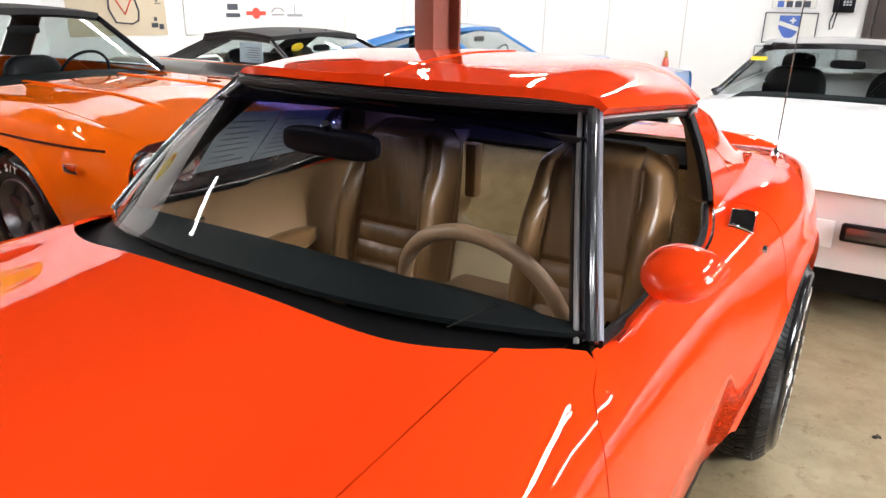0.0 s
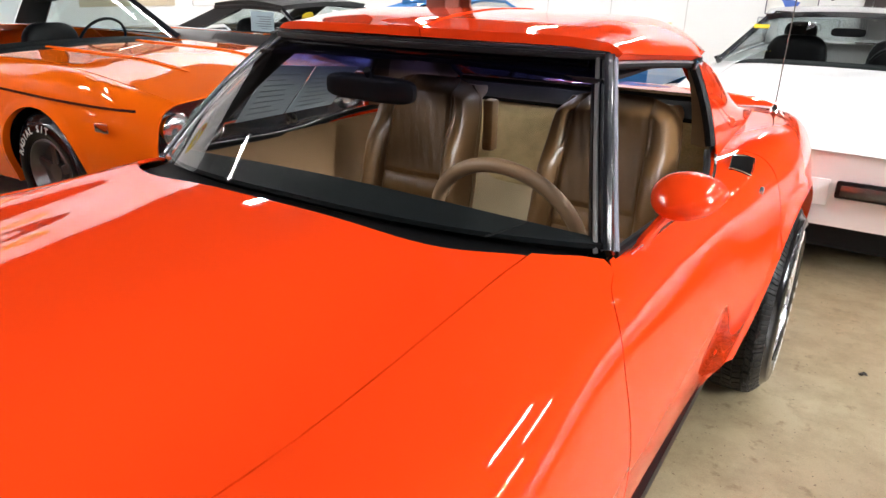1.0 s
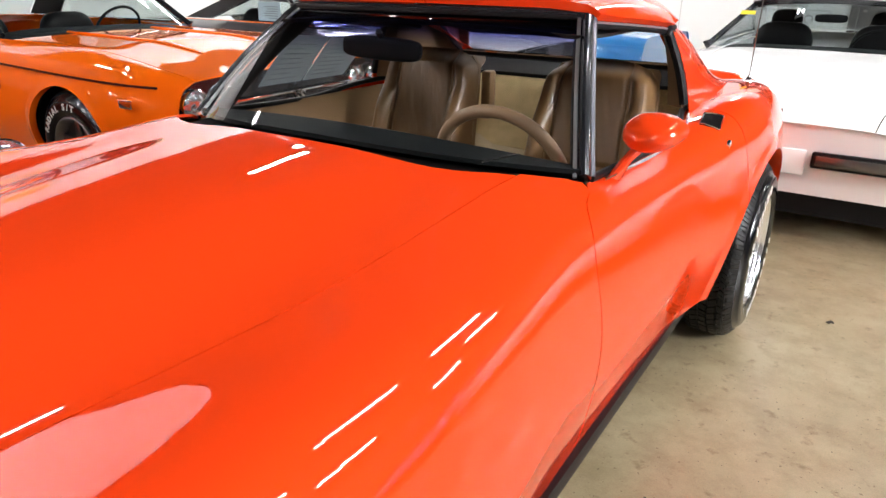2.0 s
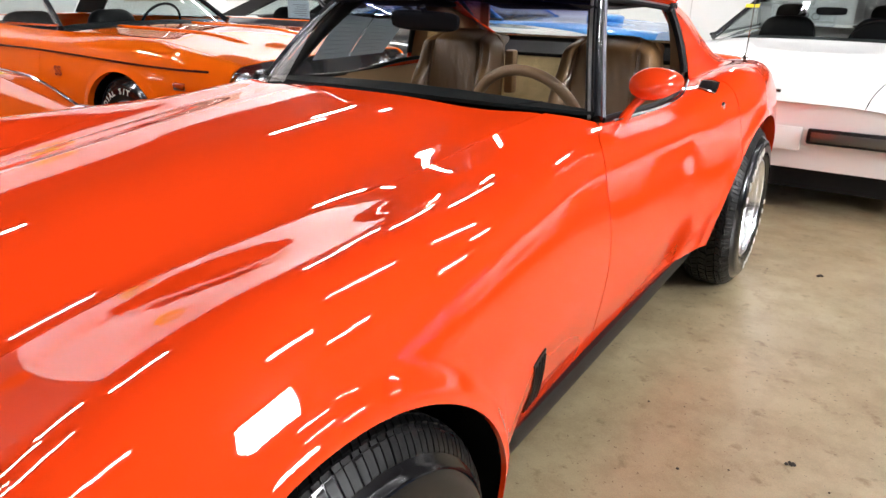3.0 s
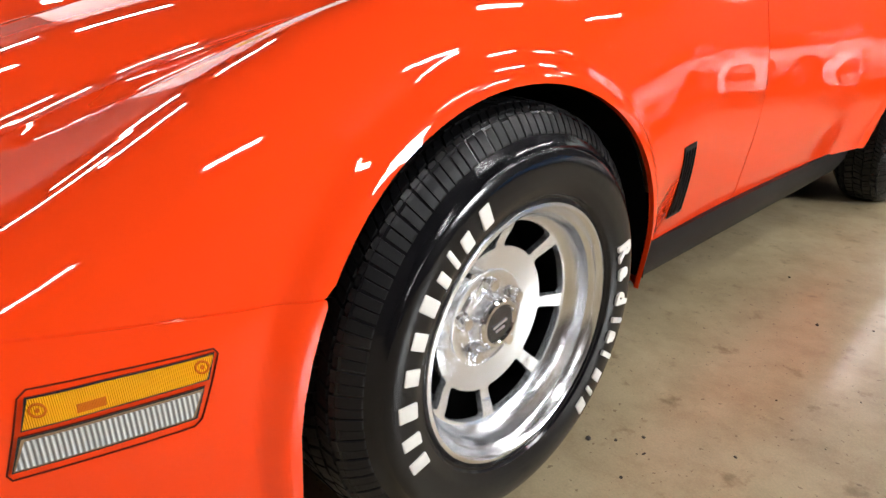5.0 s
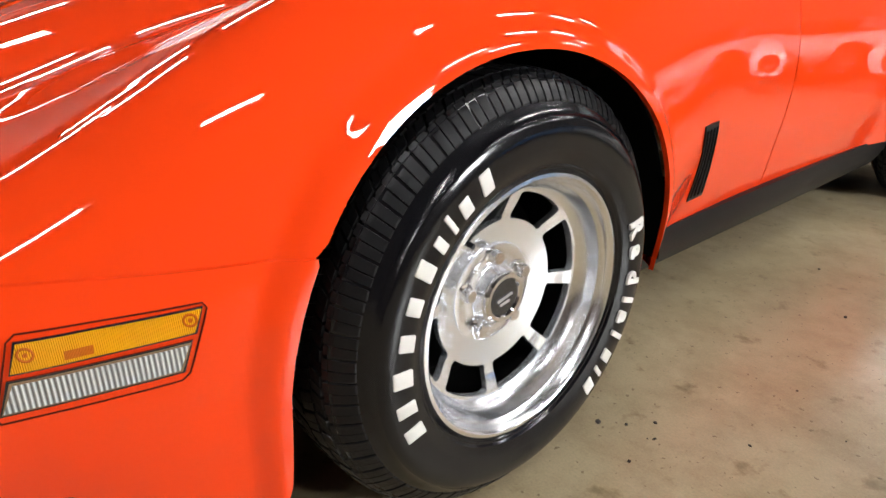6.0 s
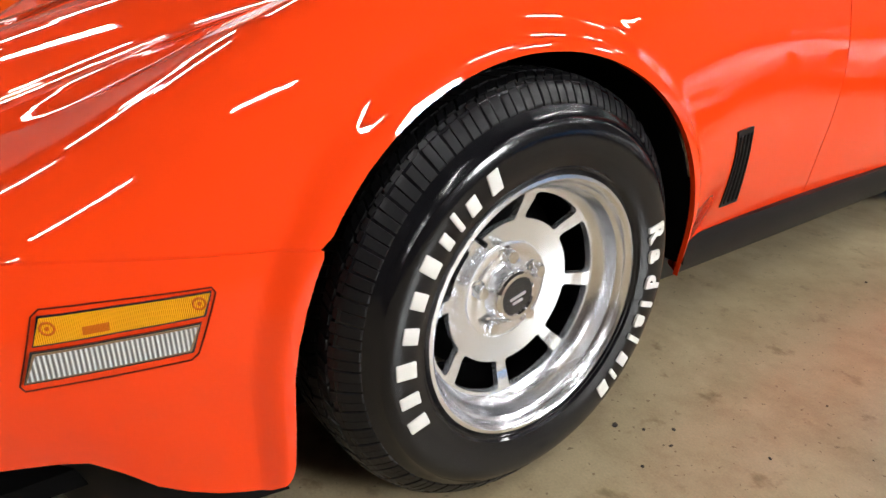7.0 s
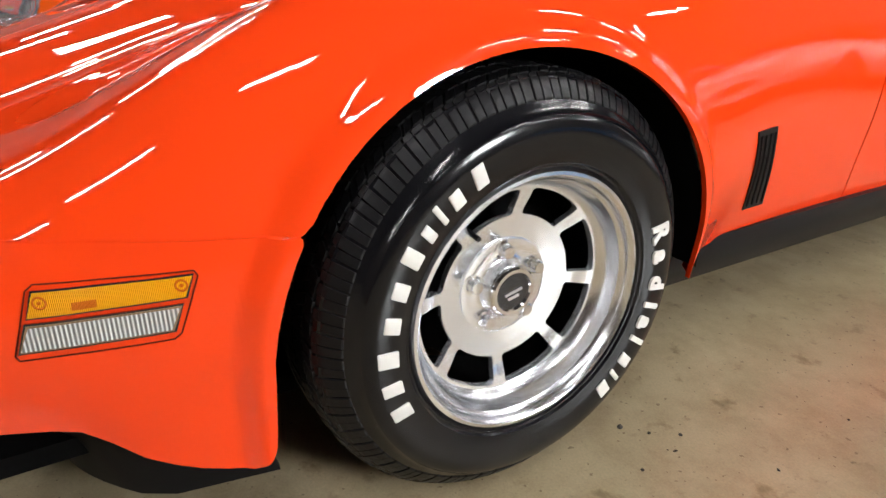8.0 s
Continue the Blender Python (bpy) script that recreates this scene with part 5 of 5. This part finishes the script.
        if roof_mat is not M_SOFT_TOP:
            part("headrest", blob(0.24, 0.10, 0.17, (0.36 * sgn, b0 + 1.26, min(zt - 0.14, 1.13)), 3), M_BLACK, st)
    part("steering_wheel", sweep([Vector((0.36, b0 + 0.55, zb - 0.045)) + Vector((0.19 * math.cos(a), -0.10 * math.sin(a) * 0.9, 0.165 * math.sin(a))) for a in [2 * math.pi * k / 36 for k in range(36)]], 0.011, 8, closed=True), M_BLACK, car)
    part("interior_mirror", blob(0.22, 0.03, 0.06, (0, h0 + 0.03, zt - 0.10), 4), M_BLACK, car)
    return car


def muscle_shell(ridge=0.90, hood=0.97, half=0.95, deck=0.95, nose_y=-0.95, tail_y=3.95, wheelbase=2.845, flare=0.012, nose_drop=0.06):
    def side(dx, n=0.0):
        return keyed((nose_y, half - 0.05 + dx - n), (-0.5, half - 0.015 + dx), (0.0, half + dx), (1.5, half + dx), (2.8, half + dx), (tail_y, half - 0.08 + dx))
    return Shell(
        sill=keyed((nose_y, 0.32), (-0.45, 0.25), (0.5, 0.23), (2.3, 0.23), (3.3, 0.28), (tail_y, 0.36)),
        sides=(side(-0.07), side(-0.015), side(0.0), side(-0.025), side(-0.06)),
        ridge_x=side(-0.11), ridge_z=keyed((nose_y, ridge - nose_drop), (-0.4, ridge - 0.01), (0.3, ridge), (1.2, ridge + 0.01), (2.2, ridge + 0.02), (2.9, ridge + 0.04), (tail_y, ridge - 0.02)),
        seam_x=keyed((nose_y, half - 0.20), (tail_y, half - 0.20)), seam_z=keyed((nose_y, ridge - nose_drop + 0.015), (0.0, ridge + 0.03), (1.0, hood - 0.01), (2.2, deck), (tail_y, deck - 0.06)),
        mid_z=keyed((nose_y, ridge - nose_drop + 0.025), (0.0, hood - 0.02), (1.0, hood), (2.2, deck), (tail_y, deck - 0.05)),
        centre_z=keyed((nose_y, ridge - nose_drop + 0.03), (0.0, hood), (1.0, hood + 0.01), (2.2, deck), (tail_y, deck - 0.05)),
        arches=[(0.0, 0.335, 0.365), (wheelbase, 0.335, 0.365)], flare=flare)


def round_lamp(parent, x, y, z, r=0.075):
    b = part("headlamp_bezel", lathe([(0.05, r + 0.012), (-0.012, r + 0.014), (-0.018, r + 0.008), (-0.010, r), (0.02, r - 0.005)], 32, axis="Y", full=False), M_CHROME, parent, "chrome headlamp ring")
    b.location = (x, y, z)
    part("headlamp", lathe([(0.0, r), (-0.012, r * 0.8), (-0.02, r * 0.4), (-0.022, 0.0)], 32, axis="Y"), M_HEADLIGHT, b, "round glass headlamp")
    return b


def front_face(car, S, y, mat=M_BLACK_GLOSS, z0=0.50, z1=None, name="grille", depth=0.02):
    p, k = S.section(y)
    z1 = z1 or S.ridge_z(y)

    def f(u, v):
        z = lerp(z0, z1, v)
        s = 2 * u - 1
        x = S.point(y, S.at_z(y, min(z, S.ridge_z(y)))).x - 0.015
        z += (S.centre_z(y) - S.ridge_z(y)) * (1 - s * s) * v
        return (x * s, y + 0.015, z)
    return part(name, patch(f, 20, 6, depth), mat, car)


# bright orange muscle convertible
CHEV_S = muscle_shell(ridge=0.865, hood=0.915, half=0.955, nose_drop=0.10, nose_y=-0.90)
chev = other_car("orange_muscle_car", "bright orange muscle car with black soft top and side stripe", pose(-2.77, 2.84, 0, 0, 0, 93), CHEV_S, M_ORANGE, 2.845,
                 (0.70, 1.27, 2.55, 3.15, 0.74, 0.60, 0.935, 1.305), M_SOFT_TOP, face=M_STEEL_DARK, lettered=True, cowl_y=0.70, deck_y=3.28, tail_y=3.95, nose_y=-0.90, track=0.83)
front_face(chev, CHEV_S, -0.90, M_BLACK_GLOSS, 0.48)
for sx in (0.78, 0.58, -0.58, -0.78):
    round_lamp(chev, sx, -0.905, 0.650, 0.074)
part("grille_bar", box(1.0, 0.012, 0.016, (0, -0.912, 0.64), 0.003), M_CHROME, chev)
part("front_bumper", blob(1.86, 0.16, 0.17, (0, -0.95, 0.45), 5), M_CHROME, chev, "chrome front bumper")
part("grille_badge", letters("SS", 0.11, 0.008, place_at=pose(0, -0.922, 0.60, 90), bold=0.003), M_CHROME, chev, "chrome grille letters")
for sgn in (1, -1):
    part("side_stripe", patch(lambda u, v: Vector((sgn * (CHEV_S.side(lerp(-0.75, 3.6, u), 0.745).x + 0.004), lerp(-0.75, 3.6, u), lerp(0.735, 0.748, v) + 0.055 * smooth01(u * 2.2))), 40, 3, 0.003), M_BLACK_GLOSS, chev, "black side stripe")
    part("side_marker_lamp", box(0.012, 0.10, 0.045, (sgn * 0.955, -0.58, 0.655), 0.004), M_CHROME, chev)
    part("fender_badge", letters("SS", 0.085, 0.006, place_at=pose(sgn * 0.952, 0.62, 0.665, 90, 0, 90 * sgn), bold=0.003), M_CHROME, chev)
    part("door_handle", box(0.03, 0.16, 0.025, (sgn * 0.955, 1.95, 0.80), 0.008), M_CHROME, chev)
    part("hood_ridge", sweep([(sgn * 0.33, y, CHEV_S.top(y, 0.33).z + 0.004) for y in spread(-0.5, 0.8, 14)], [0.004] + [0.02] * 14, 8, flat=0.4), M_ORANGE, chev)

# burnt orange car with its nose beside the sports car
RED_S = muscle_shell(ridge=0.84, hood=0.93, half=0.93, nose_drop=0.12)
redc = other_car("burnt_orange_car", "burnt orange classic car with chrome headlamp rings and trim", pose(-2.28, 0.16, 0, 0, 0, 91), RED_S, M_DKORANGE, 2.845,
                 (1.02, 1.62, 2.75, 3.25, 0.72, 0.58, 0.93, 1.28), M_DKORANGE, cowl_y=1.0, deck_y=3.28, tail_y=3.95, nose_y=-0.95)
front_face(redc, RED_S, -0.95, M_DKORANGE, 0.45)
for sx in (0.76, -0.76):
    round_lamp(redc, sx, -0.96, 0.66, 0.085)
part("front_bumper", blob(1.84, 0.14, 0.12, (0, -1.0, 0.46), 5), M_CHROME, redc, "chrome front bumper")
for sgn in (1, -1):
    part("fender_trim", sweep([RED_S.point(y, RED_S.section(y)[1]) * 1.0 + Vector((0, 0, 0.004)) if sgn > 0 else Vector((-RED_S.point(y, RED_S.section(y)[1]).x, y, RED_S.ridge_z(y) + 0.004)) for y in spread(-0.94, 1.0, 24)], 0.008, 8), M_CHROME, redc, "chrome fender-top trim")

# dark convertible behind the orange car
DARK_S = muscle_shell(ridge=0.82, hood=0.87, half=0.92, deck=0.90)
dark = other_car("black_convertible", "black convertible with raised black canvas top and a window sheet", pose(-2.17, 5.27, 0, 0, 0, 90), DARK_S, M_DARK_CAR, 2.745,
                 (0.95, 1.46, 2.50, 3.05, 0.72, 0.58, 0.885, 1.115), M_SOFT_TOP, cowl_y=0.92, deck_y=3.3, tail_y=3.9, nose_y=-0.9)
front_face(dark, DARK_S, -0.95, M_BLACK_GLOSS, 0.45)

# blue coupe along the back wall
BLUE_S = muscle_shell(ridge=0.82, hood=0.86, half=0.93, deck=0.88, wheelbase=2.74)
blue = other_car("blue_coupe", "bright blue fastback coupe parked along the white wall", pose(-1.85, 7.45, 0, 0, 0, 90), BLUE_S, M_BLUE_CAR, 2.74,
                 (0.72, 1.30, 2.15, 3.20, 0.74, 0.60, 0.86, 1.155), M_BLUE_CAR, cowl_y=0.70, deck_y=3.2, tail_y=3.7, nose_y=-0.95)
front_face(blue, BLUE_S, -0.95, M_BLUE_CAR, 0.40)

# white sports car behind, nose towards the orange-red one
WHITE_S = Shell(
    sill=keyed((-1.0, 0.26), (-0.5, 0.22), (0.5, 0.20), (2.0, 0.20), (3.4, 0.32)),
    sides=tuple(keyed((-1.0, 0.72 + d), (-0.9, 0.82 + d), (-0.5, 0.88 + d), (0.0, 0.90 + d), (2.5, 0.905 + d), (3.4, 0.80 + d)) for d in (-0.05, -0.01, 0.0, -0.03, -0.08)),
    ridge_x=keyed((-1.0, 0.55), (-0.5, 0.72), (0.0, 0.76), (2.5, 0.76), (3.4, 0.66)),
    ridge_z=keyed((-1.0, 0.60), (-0.9, 0.655), (-0.5, 0.74), (0.0, 0.80), (0.6, 0.83), (2.0, 0.86), (3.4, 0.86)),
    seam_x=keyed((-1.0, 0.45), (0.0, 0.60), (3.4, 0.5)), seam_z=keyed((-1.0, 0.61), (-0.9, 0.67), (-0.5, 0.755), (0.0, 0.82), (0.6, 0.865), (3.4, 0.88)),
    mid_z=keyed((-1.0, 0.615), (-0.9, 0.675), (-0.5, 0.765), (0.0, 0.83), (0.6, 0.88), (3.4, 0.89)), centre_z=keyed((-1.0, 0.62), (-0.9, 0.68), (-0.5, 0.77), (0.0, 0.835), (0.6, 0.885), (3.4, 0.89)),
    arches=[(0.0, 0.32, 0.355), (2.44, 0.32, 0.355)], flare=0.006)
white = other_car("white_sports_car", "white wedge-nosed sports coupe with smoked front lamps", pose(0.70, 4.70, 0, 0, 0, 0), WHITE_S, M_WHITE_CAR, 2.44,
                  (0.42, 1.12, 1.75, 3.0, 0.73, 0.56, 0.875, 1.15), M_BLACK_GLOSS, cowl_y=0.40, deck_y=3.0, tail_y=3.4, nose_y=-0.99, wheel_r=0.32, track=0.77)
nose_face = front_face(white, WHITE_S, -0.99, M_WHITE_CAR, 0.26, None, "bumper_cover")
part("air_dam", box(1.35, 0.02, 0.12, (0, -0.93, 0.20), 0.004), M_BLACK, white)
for sgn in (1, -1):
    b = part("front_lamp_surround", box(0.50, 0.03, 0.085, (sgn * 0.455, -1.0, 0.452), 0.012), M_BLACK, white, "black lamp surround")
    part("front_lamp", box(0.46, 0.012, 0.055, (sgn * 0.455, -1.017, 0.452), 0.005), M_SMOKE_LENS, b, "smoked front lamp")
part("plate_recess", box(0.36, 0.012, 0.13, (0, -0.996, 0.43), 0.006), M_WHITE_CAR, white)
part("nose_badge", box(0.05, 0.012, 0.018, (0, -0.93, 0.672), 0.004), M_BLACK_GLOSS, white)

# cars standing on the open side, seen in the paint
copy_thing(white, pose(2.78, 4.75, 0, 0, 0, 2))
copy_thing(blue, pose(5.0, 4.6, 0, 0, 0, -3))


# ---- crumbs of dirt on the concrete ----
def floor_crumbs():
    rng = random.Random(7)
    bm = bmesh.new()
    spots = [(0.86, 0.26, 0.009), (0.885, 0.285, 0.007), (0.95, 0.29, 0.006), (1.06, 0.66, 0.005), (1.08, 0.41, 0.006), (0.96, 0.21, 0.006), (1.25, 1.29, 0.012), (1.00, 1.10, 0.007),
             (1.12, 1.17, 0.006), (1.35, 1.23, 0.006), (0.84, 1.36, 0.007), (1.155, 2.765, 0.014), (0.93, 0.34, 0.006)]
    spots += [(rng.uniform(0.8, 2.0), rng.uniform(0.1, 3.2), rng.uniform(0.0015, 0.0035)) for _ in range(60)]
    for x, y, r in spots:
        for _ in range(3 if r > 0.01 else 1):
            m = pose(x + rng.uniform(-r, r), y + rng.uniform(-r, r), r * 0.25, rng.uniform(0, 40), rng.uniform(0, 40), rng.uniform(0, 360)) @ Matrix.Diagonal((r * rng.uniform(0.5, 0.9), r * rng.uniform(0.4, 0.7), r * 0.4, 1))
            bmesh.ops.create_icosphere(bm, subdivisions=1, radius=1.0, matrix=m)
    return tagged(part("floor_crumbs", bm, surface("dark_grit", (0.03, 0.024, 0.018), 0.8), None, smooth=False), "dark crumbs of grit scattered on the concrete floor", "debris", kind="stuff")


floor_crumbs()

# ---- on the walls ----
def poster(name, label, m, w, h, mat, frame_mat=None, category="poster"):
    """A flat print on a thin board; local x right, z up, facing -y."""
    p = thing(name, label, category, m)
    part("sheet", box(w, 0.006, h), mat, p)
    if frame_mat:
        for sx, sz, x, z in ((w, 0.012, 0, h / 2), (w, 0.012, 0, -h / 2), (0.012, h, w / 2, 0), (0.012, h, -w / 2, 0)):
            part("frame_strip", box(sx, 0.014, sz, (x, -0.004, z)), frame_mat, p)
    return p


def print_bar(parent, x, z, w, h, mat, name="print_line"):
    return part(name, box(w, 0.002, h, (x, -0.0045, z)), mat, parent, smooth=False)


WEST = lambda y, z: pose(X0 + 0.012, y, z, 0, 0, 90)
NORTH = lambda x, z: pose(x, Y1 - 0.012, z)

geo = poster("map_poster", "tan poster with a state outline and small marks", WEST(5.72, 1.42), 1.38, 0.86, M_TAN_POSTER)
outline = [(-0.24, 0.40), (0.02, 0.40), (0.10, 0.10), (0.16, -0.12), (0.14, -0.24), (0.05, -0.28), (-0.18, -0.26), (-0.26, -0.10), (-0.24, 0.40)]
part("map_outline", sweep([(x + 0.12, -0.006, z) for x, z in outline], 0.012, 6, up=(0, 1, 0)), M_INK_DARK, geo)
part("heart_outline", sweep([(x + 0.08, -0.006, z) for x, z in ((-0.20, 0.16), (0.0, -0.16), (0.18, 0.16))], 0.012, 6, up=(0, 1, 0)), M_RED_INK, geo)
for x, z, w, h in ((0.58, -0.02, 0.10, 0.012), (0.50, -0.30, 0.10, 0.06), (0.60, -0.32, 0.07, 0.07), (0.52, -0.22, 0.05, 0.05)):
    print_bar(geo, x, z, w, h, M_INK_DARK)
part("v_mark", sweep([(0.50, -0.006, 0.10), (0.56, -0.006, 0.0), (0.63, -0.006, 0.12)], 0.008, 6, up=(0, 1, 0)), M_INK_DARK, geo)

disc = thing("round_sign", "round yellow wall sign with a red and white mark", "sign", pose(X0 + 0.215, 3.2, 2.25, 0, 0, 90))
part("disc", lathe([(0.02, 0.0), (0.02, 0.30), (0.0, 0.31), (-0.012, 0.30), (-0.016, 0.0)], 40, axis="Y"), M_YELLOW, disc)
part("inner_mark", box(0.34, 0.006, 0.11, (0.0, -0.020, 0.02), 0.002, turn=pose(0, 0, 0, 0, -14, 0)), M_PAPER, disc)
part("red_mark", box(0.18, 0.006, 0.12, (0.12, -0.021, 0.16), 0.002, turn=pose(0, 0, 0, 0, 30, 0)), M_RED_INK, disc)

ban = poster("event_banner", "white event banner with rows of small sponsor marks", WEST(8.42, 1.42), 3.42, 0.87, M_POSTER, M_WALL_TRIM)
for k in range(6):
    print_bar(ban, -1.42, 0.06 + 0.065 * k, 0.18 + 0.08 * abs(math.sin(3 * k)), 0.022, M_INK)
print_bar(ban, -0.84, -0.05, 0.20, 0.09, M_INK_DARK)
print_bar(ban, -0.84, -0.17, 0.27, 0.06, M_INK_DARK)
print_bar(ban, -0.38, -0.14, 0.40, 0.06, M_RED_INK)
part("round_mark", lathe([(0.0, 0.0), (0.0, 0.085), (0.006, 0.085)], 24, axis="Y"), M_RED_INK, ban).location = (-0.38, -0.008, -0.14)
print_bar(ban, 0.08, -0.16, 0.28, 0.03, M_INK)
part("car_mark", sweep([(-0.06, -0.006, -0.12), (0.02, -0.006, -0.06), (0.14, -0.006, -0.06), (0.22, -0.006, -0.11)], 0.010, 6, up=(0, 1, 0)), M_INK, ban)
print_bar(ban, 0.46, -0.17, 0.36, 0.04, M_INK)
print_bar(ban, 0.46, -0.08, 0.02, 0.14, M_INK)
for k in range(9):
    print_bar(ban, 0.06 + 0.09 * k, 0.14 + 0.008 * (k % 3), 0.055, 0.05, M_INK)

sign = poster("club_sign", "small white club sign with an orange dot and dark marks", NORTH(-0.22, 1.575), 0.50, 0.26, M_POSTER, M_WALL_TRIM, "sign")
part("sun_mark", lathe([(0.0, 0.0), (0.0, 0.06), (0.006, 0.06)], 20, axis="Y"), surface("orange_ink", (0.85, 0.3, 0.03), 0.6), sign).location = (-0.08, -0.008, 0.02)
for k in range(4):
    print_bar(sign, -0.15 + 0.10 * k, -0.08, 0.075, 0.075, M_INK_DARK if k else M_BLUE_INK)
for k in range(4):
    print_bar(sign, 0.09 + 0.05 * (k % 2), 0.0 + 0.05 * (k // 2), 0.035, 0.03, M_INK_DARK)

shield = poster("shield_poster", "white framed poster with a blue shield mark", NORTH(-0.225, 1.21), 0.60, 0.36, M_POSTER, M_INK_DARK)
sb = bmesh.new()
sb.faces.new([sb.verts.new((x, -0.006, z)) for x, z in ((-0.13, 0.15), (0.12, 0.15), (0.12, 0.0), (0.06, -0.10), (0.0, -0.135), (-0.07, -0.10), (-0.13, 0.0))])
thicken(sb, 0.003)
part("shield_mark", sb, M_BLUE_INK, shield)
part("shield_band", box(0.27, 0.004, 0.05, (0, -0.010, 0.02), turn=pose(0, 0, 0, 0, 18, 0)), M_POSTER, shield)
part("cross_mark", box(0.07, 0.004, 0.022, (0.03, -0.010, 0.09)), M_POSTER, shield)
part("cross_mark", box(0.022, 0.0045, 0.07, (0.03, -0.010, 0.09)), M_POSTER, shield)
for k in range(7):
    print_bar(shield, -0.12 + 0.04 * k, -0.160, 0.026, 0.02, M_INK_DARK)

hero = poster("word_sign", "pale grey sign with one dark word", NORTH(-0.12, 0.87), 0.95, 0.22, M_PAPER, M_INK, "sign")
part("word", letters("HERO", 0.15, 0.004, place_at=pose(0.1, -0.006, 0.0, 90), bold=0.001), M_INK_DARK, hero)

phone = thing("wall_telephone", "black wall telephone with hanging coiled cord", "telephone", NORTH(0.335, 1.53))
part("base", box(0.23, 0.06, 0.26, (0, -0.03, 0), 0.012), M_BLACK, phone)
part("handset", blob(0.06, 0.06, 0.24, (-0.085, -0.085, 0.0), 3), M_BLACK, phone)
for k in range(12):
    part("key", box(0.022, 0.012, 0.018, (0.0 + 0.032 * (k % 3), -0.064, 0.05 - 0.03 * (k // 3)), 0.003), M_PAPER, phone)
part("cord", sweep([(-0.09, -0.05, -0.12), (-0.12, -0.05, -0.24), (-0.11, -0.05, -0.33), (-0.08, -0.05, -0.31), (-0.06, -0.05, -0.12)], 0.009, 6, up=(0, 1, 0)), M_BLACK, phone)

ext = thing("fire_extinguisher", "red fire extinguisher with brass valve on the wall", "extinguisher", NORTH(-1.70, 0.46))
cyl = lathe([(0.0, 0.04), (0.01, 0.047), (0.24, 0.047), (0.30, 0.035), (0.33, 0.022), (0.335, 0.0)], 28, axis="Z")
bmesh.ops.translate(cyl, vec=(0, -0.09, 0), verts=cyl.verts)
part("cylinder", cyl, surface("red_enamel", (0.55, 0.05, 0.015), 0.25, coat=0.6), ext)
brass = surface("brass", (0.6, 0.42, 0.13), 0.3, metal=1.0)
part("valve", box(0.04, 0.04, 0.06, (0, -0.09, 0.36), 0.008), brass, ext, "brass valve")
part("lever", box(0.03, 0.10, 0.014, (0, -0.11, 0.405), 0.004), brass, ext, "brass lever")
part("bracket", box(0.05, 0.03, 0.10, (0, -0.015, 0.15), 0.004), M_BLACK, ext)

for k, x in enumerate((-3.63, -2.62, -1.53, -5.0, -6.3)):
    structure("trim", box(0.012, 0.012, CEILING_Z, (x, Y1 - 0.005, CEILING_Z / 2)), M_WALL_TRIM, "thin joint strip between white wall panels", "trim")
dr = tagged(thing("door_1", "dark brown door with frame in the white wall", "door", NORTH(1.10, 0)), kind="structure")
M_DOOR = surface("dark_door", (0.035, 0.025, 0.022), 0.5, stain=0.2)
part("leaf", box(0.86, 0.03, 2.04, (0, -0.005, 1.02), 0.004), M_DOOR, dr)
for sx in (-0.48, 0.48):
    part("jamb", box(0.09, 0.06, 2.14, (sx, -0.015, 1.07), 0.006), M_DOOR, dr)
part("lintel", box(1.05, 0.06, 0.09, (0, -0.015, 2.10), 0.006), M_DOOR, dr)
part("door_knob", blob(0.06, 0.06, 0.06, (-0.36, -0.06, 1.0), 2), M_CHROME, dr)

# ---- details on the cars behind ----
sheet2 = part("window_sheet", patch(lambda u, v: (-0.69 + 0.10 * v, 1.55 + 0.30 * u + 0.10 * v, 0.90 + 0.165 * v), 3, 3, 0.002), surface("pale_blue_paper", (0.55, 0.66, 0.74), 0.6), dark, "pale blue sale sheet")
for k in range(6):
    a, b = 0.15 + 0.12 * k, 0.5 + 0.3 * abs(math.sin(4 * k))
    part("print_line", sweep([(-0.695 + 0.10 * a, 1.58 + 0.10 * a, 0.90 + 0.165 * a), (-0.695 + 0.10 * a, 1.58 + 0.30 * b * 0.8 + 0.10 * a, 0.90 + 0.165 * a)], 0.004, 4), M_INK, sheet2)
part("price_dot", lathe([(0.0, 0.0), (0.0, 0.055), (0.004, 0.055)], 20, axis="Y"), M_YELLOW, dark, "round yellow sticker").matrix_basis = pose(-0.47, 1.34, 1.04, 50, 0, -18)
for sx in (-0.2, 0.15):
    part("top_bow", sweep([(sx, 1.55, 1.13), (sx + 0.01, 1.57, 1.18)], 0.008, 6), M_BLACK, dark)
for sgn in (1, -1):
    v = part("fender_vent", box(0.012, 0.05, 0.11, (sgn * 0.935, 0.52, 0.66), 0.004, turn=None), M_BLACK, blue, "dark fender air vent")
    mr = part("door_mirror", blob(0.11, 0.10, 0.08, (sgn * 0.90, 1.12, 0.88), 2.6), M_BLUE_CAR, blue)
part("hood_scoop", blob(0.36, 0.42, 0.11, (0, -0.08, 0.875), 3), M_BLUE_CAR, blue, "raised blue hood scoop")
part("windshield_sticker", box(0.10, 0.004, 0.035, (-0.52, 0.80, 1.085), turn=pose(0, 0, 0, -48, 0, 0)), M_YELLOW, white, "yellow windshield sticker").matrix_basis = pose(0, 0, 0)
part("roof_bar", box(1.02, 0.06, 0.03, (0, 1.20, 1.168), 0.01), M_BLACK_GLOSS, white)
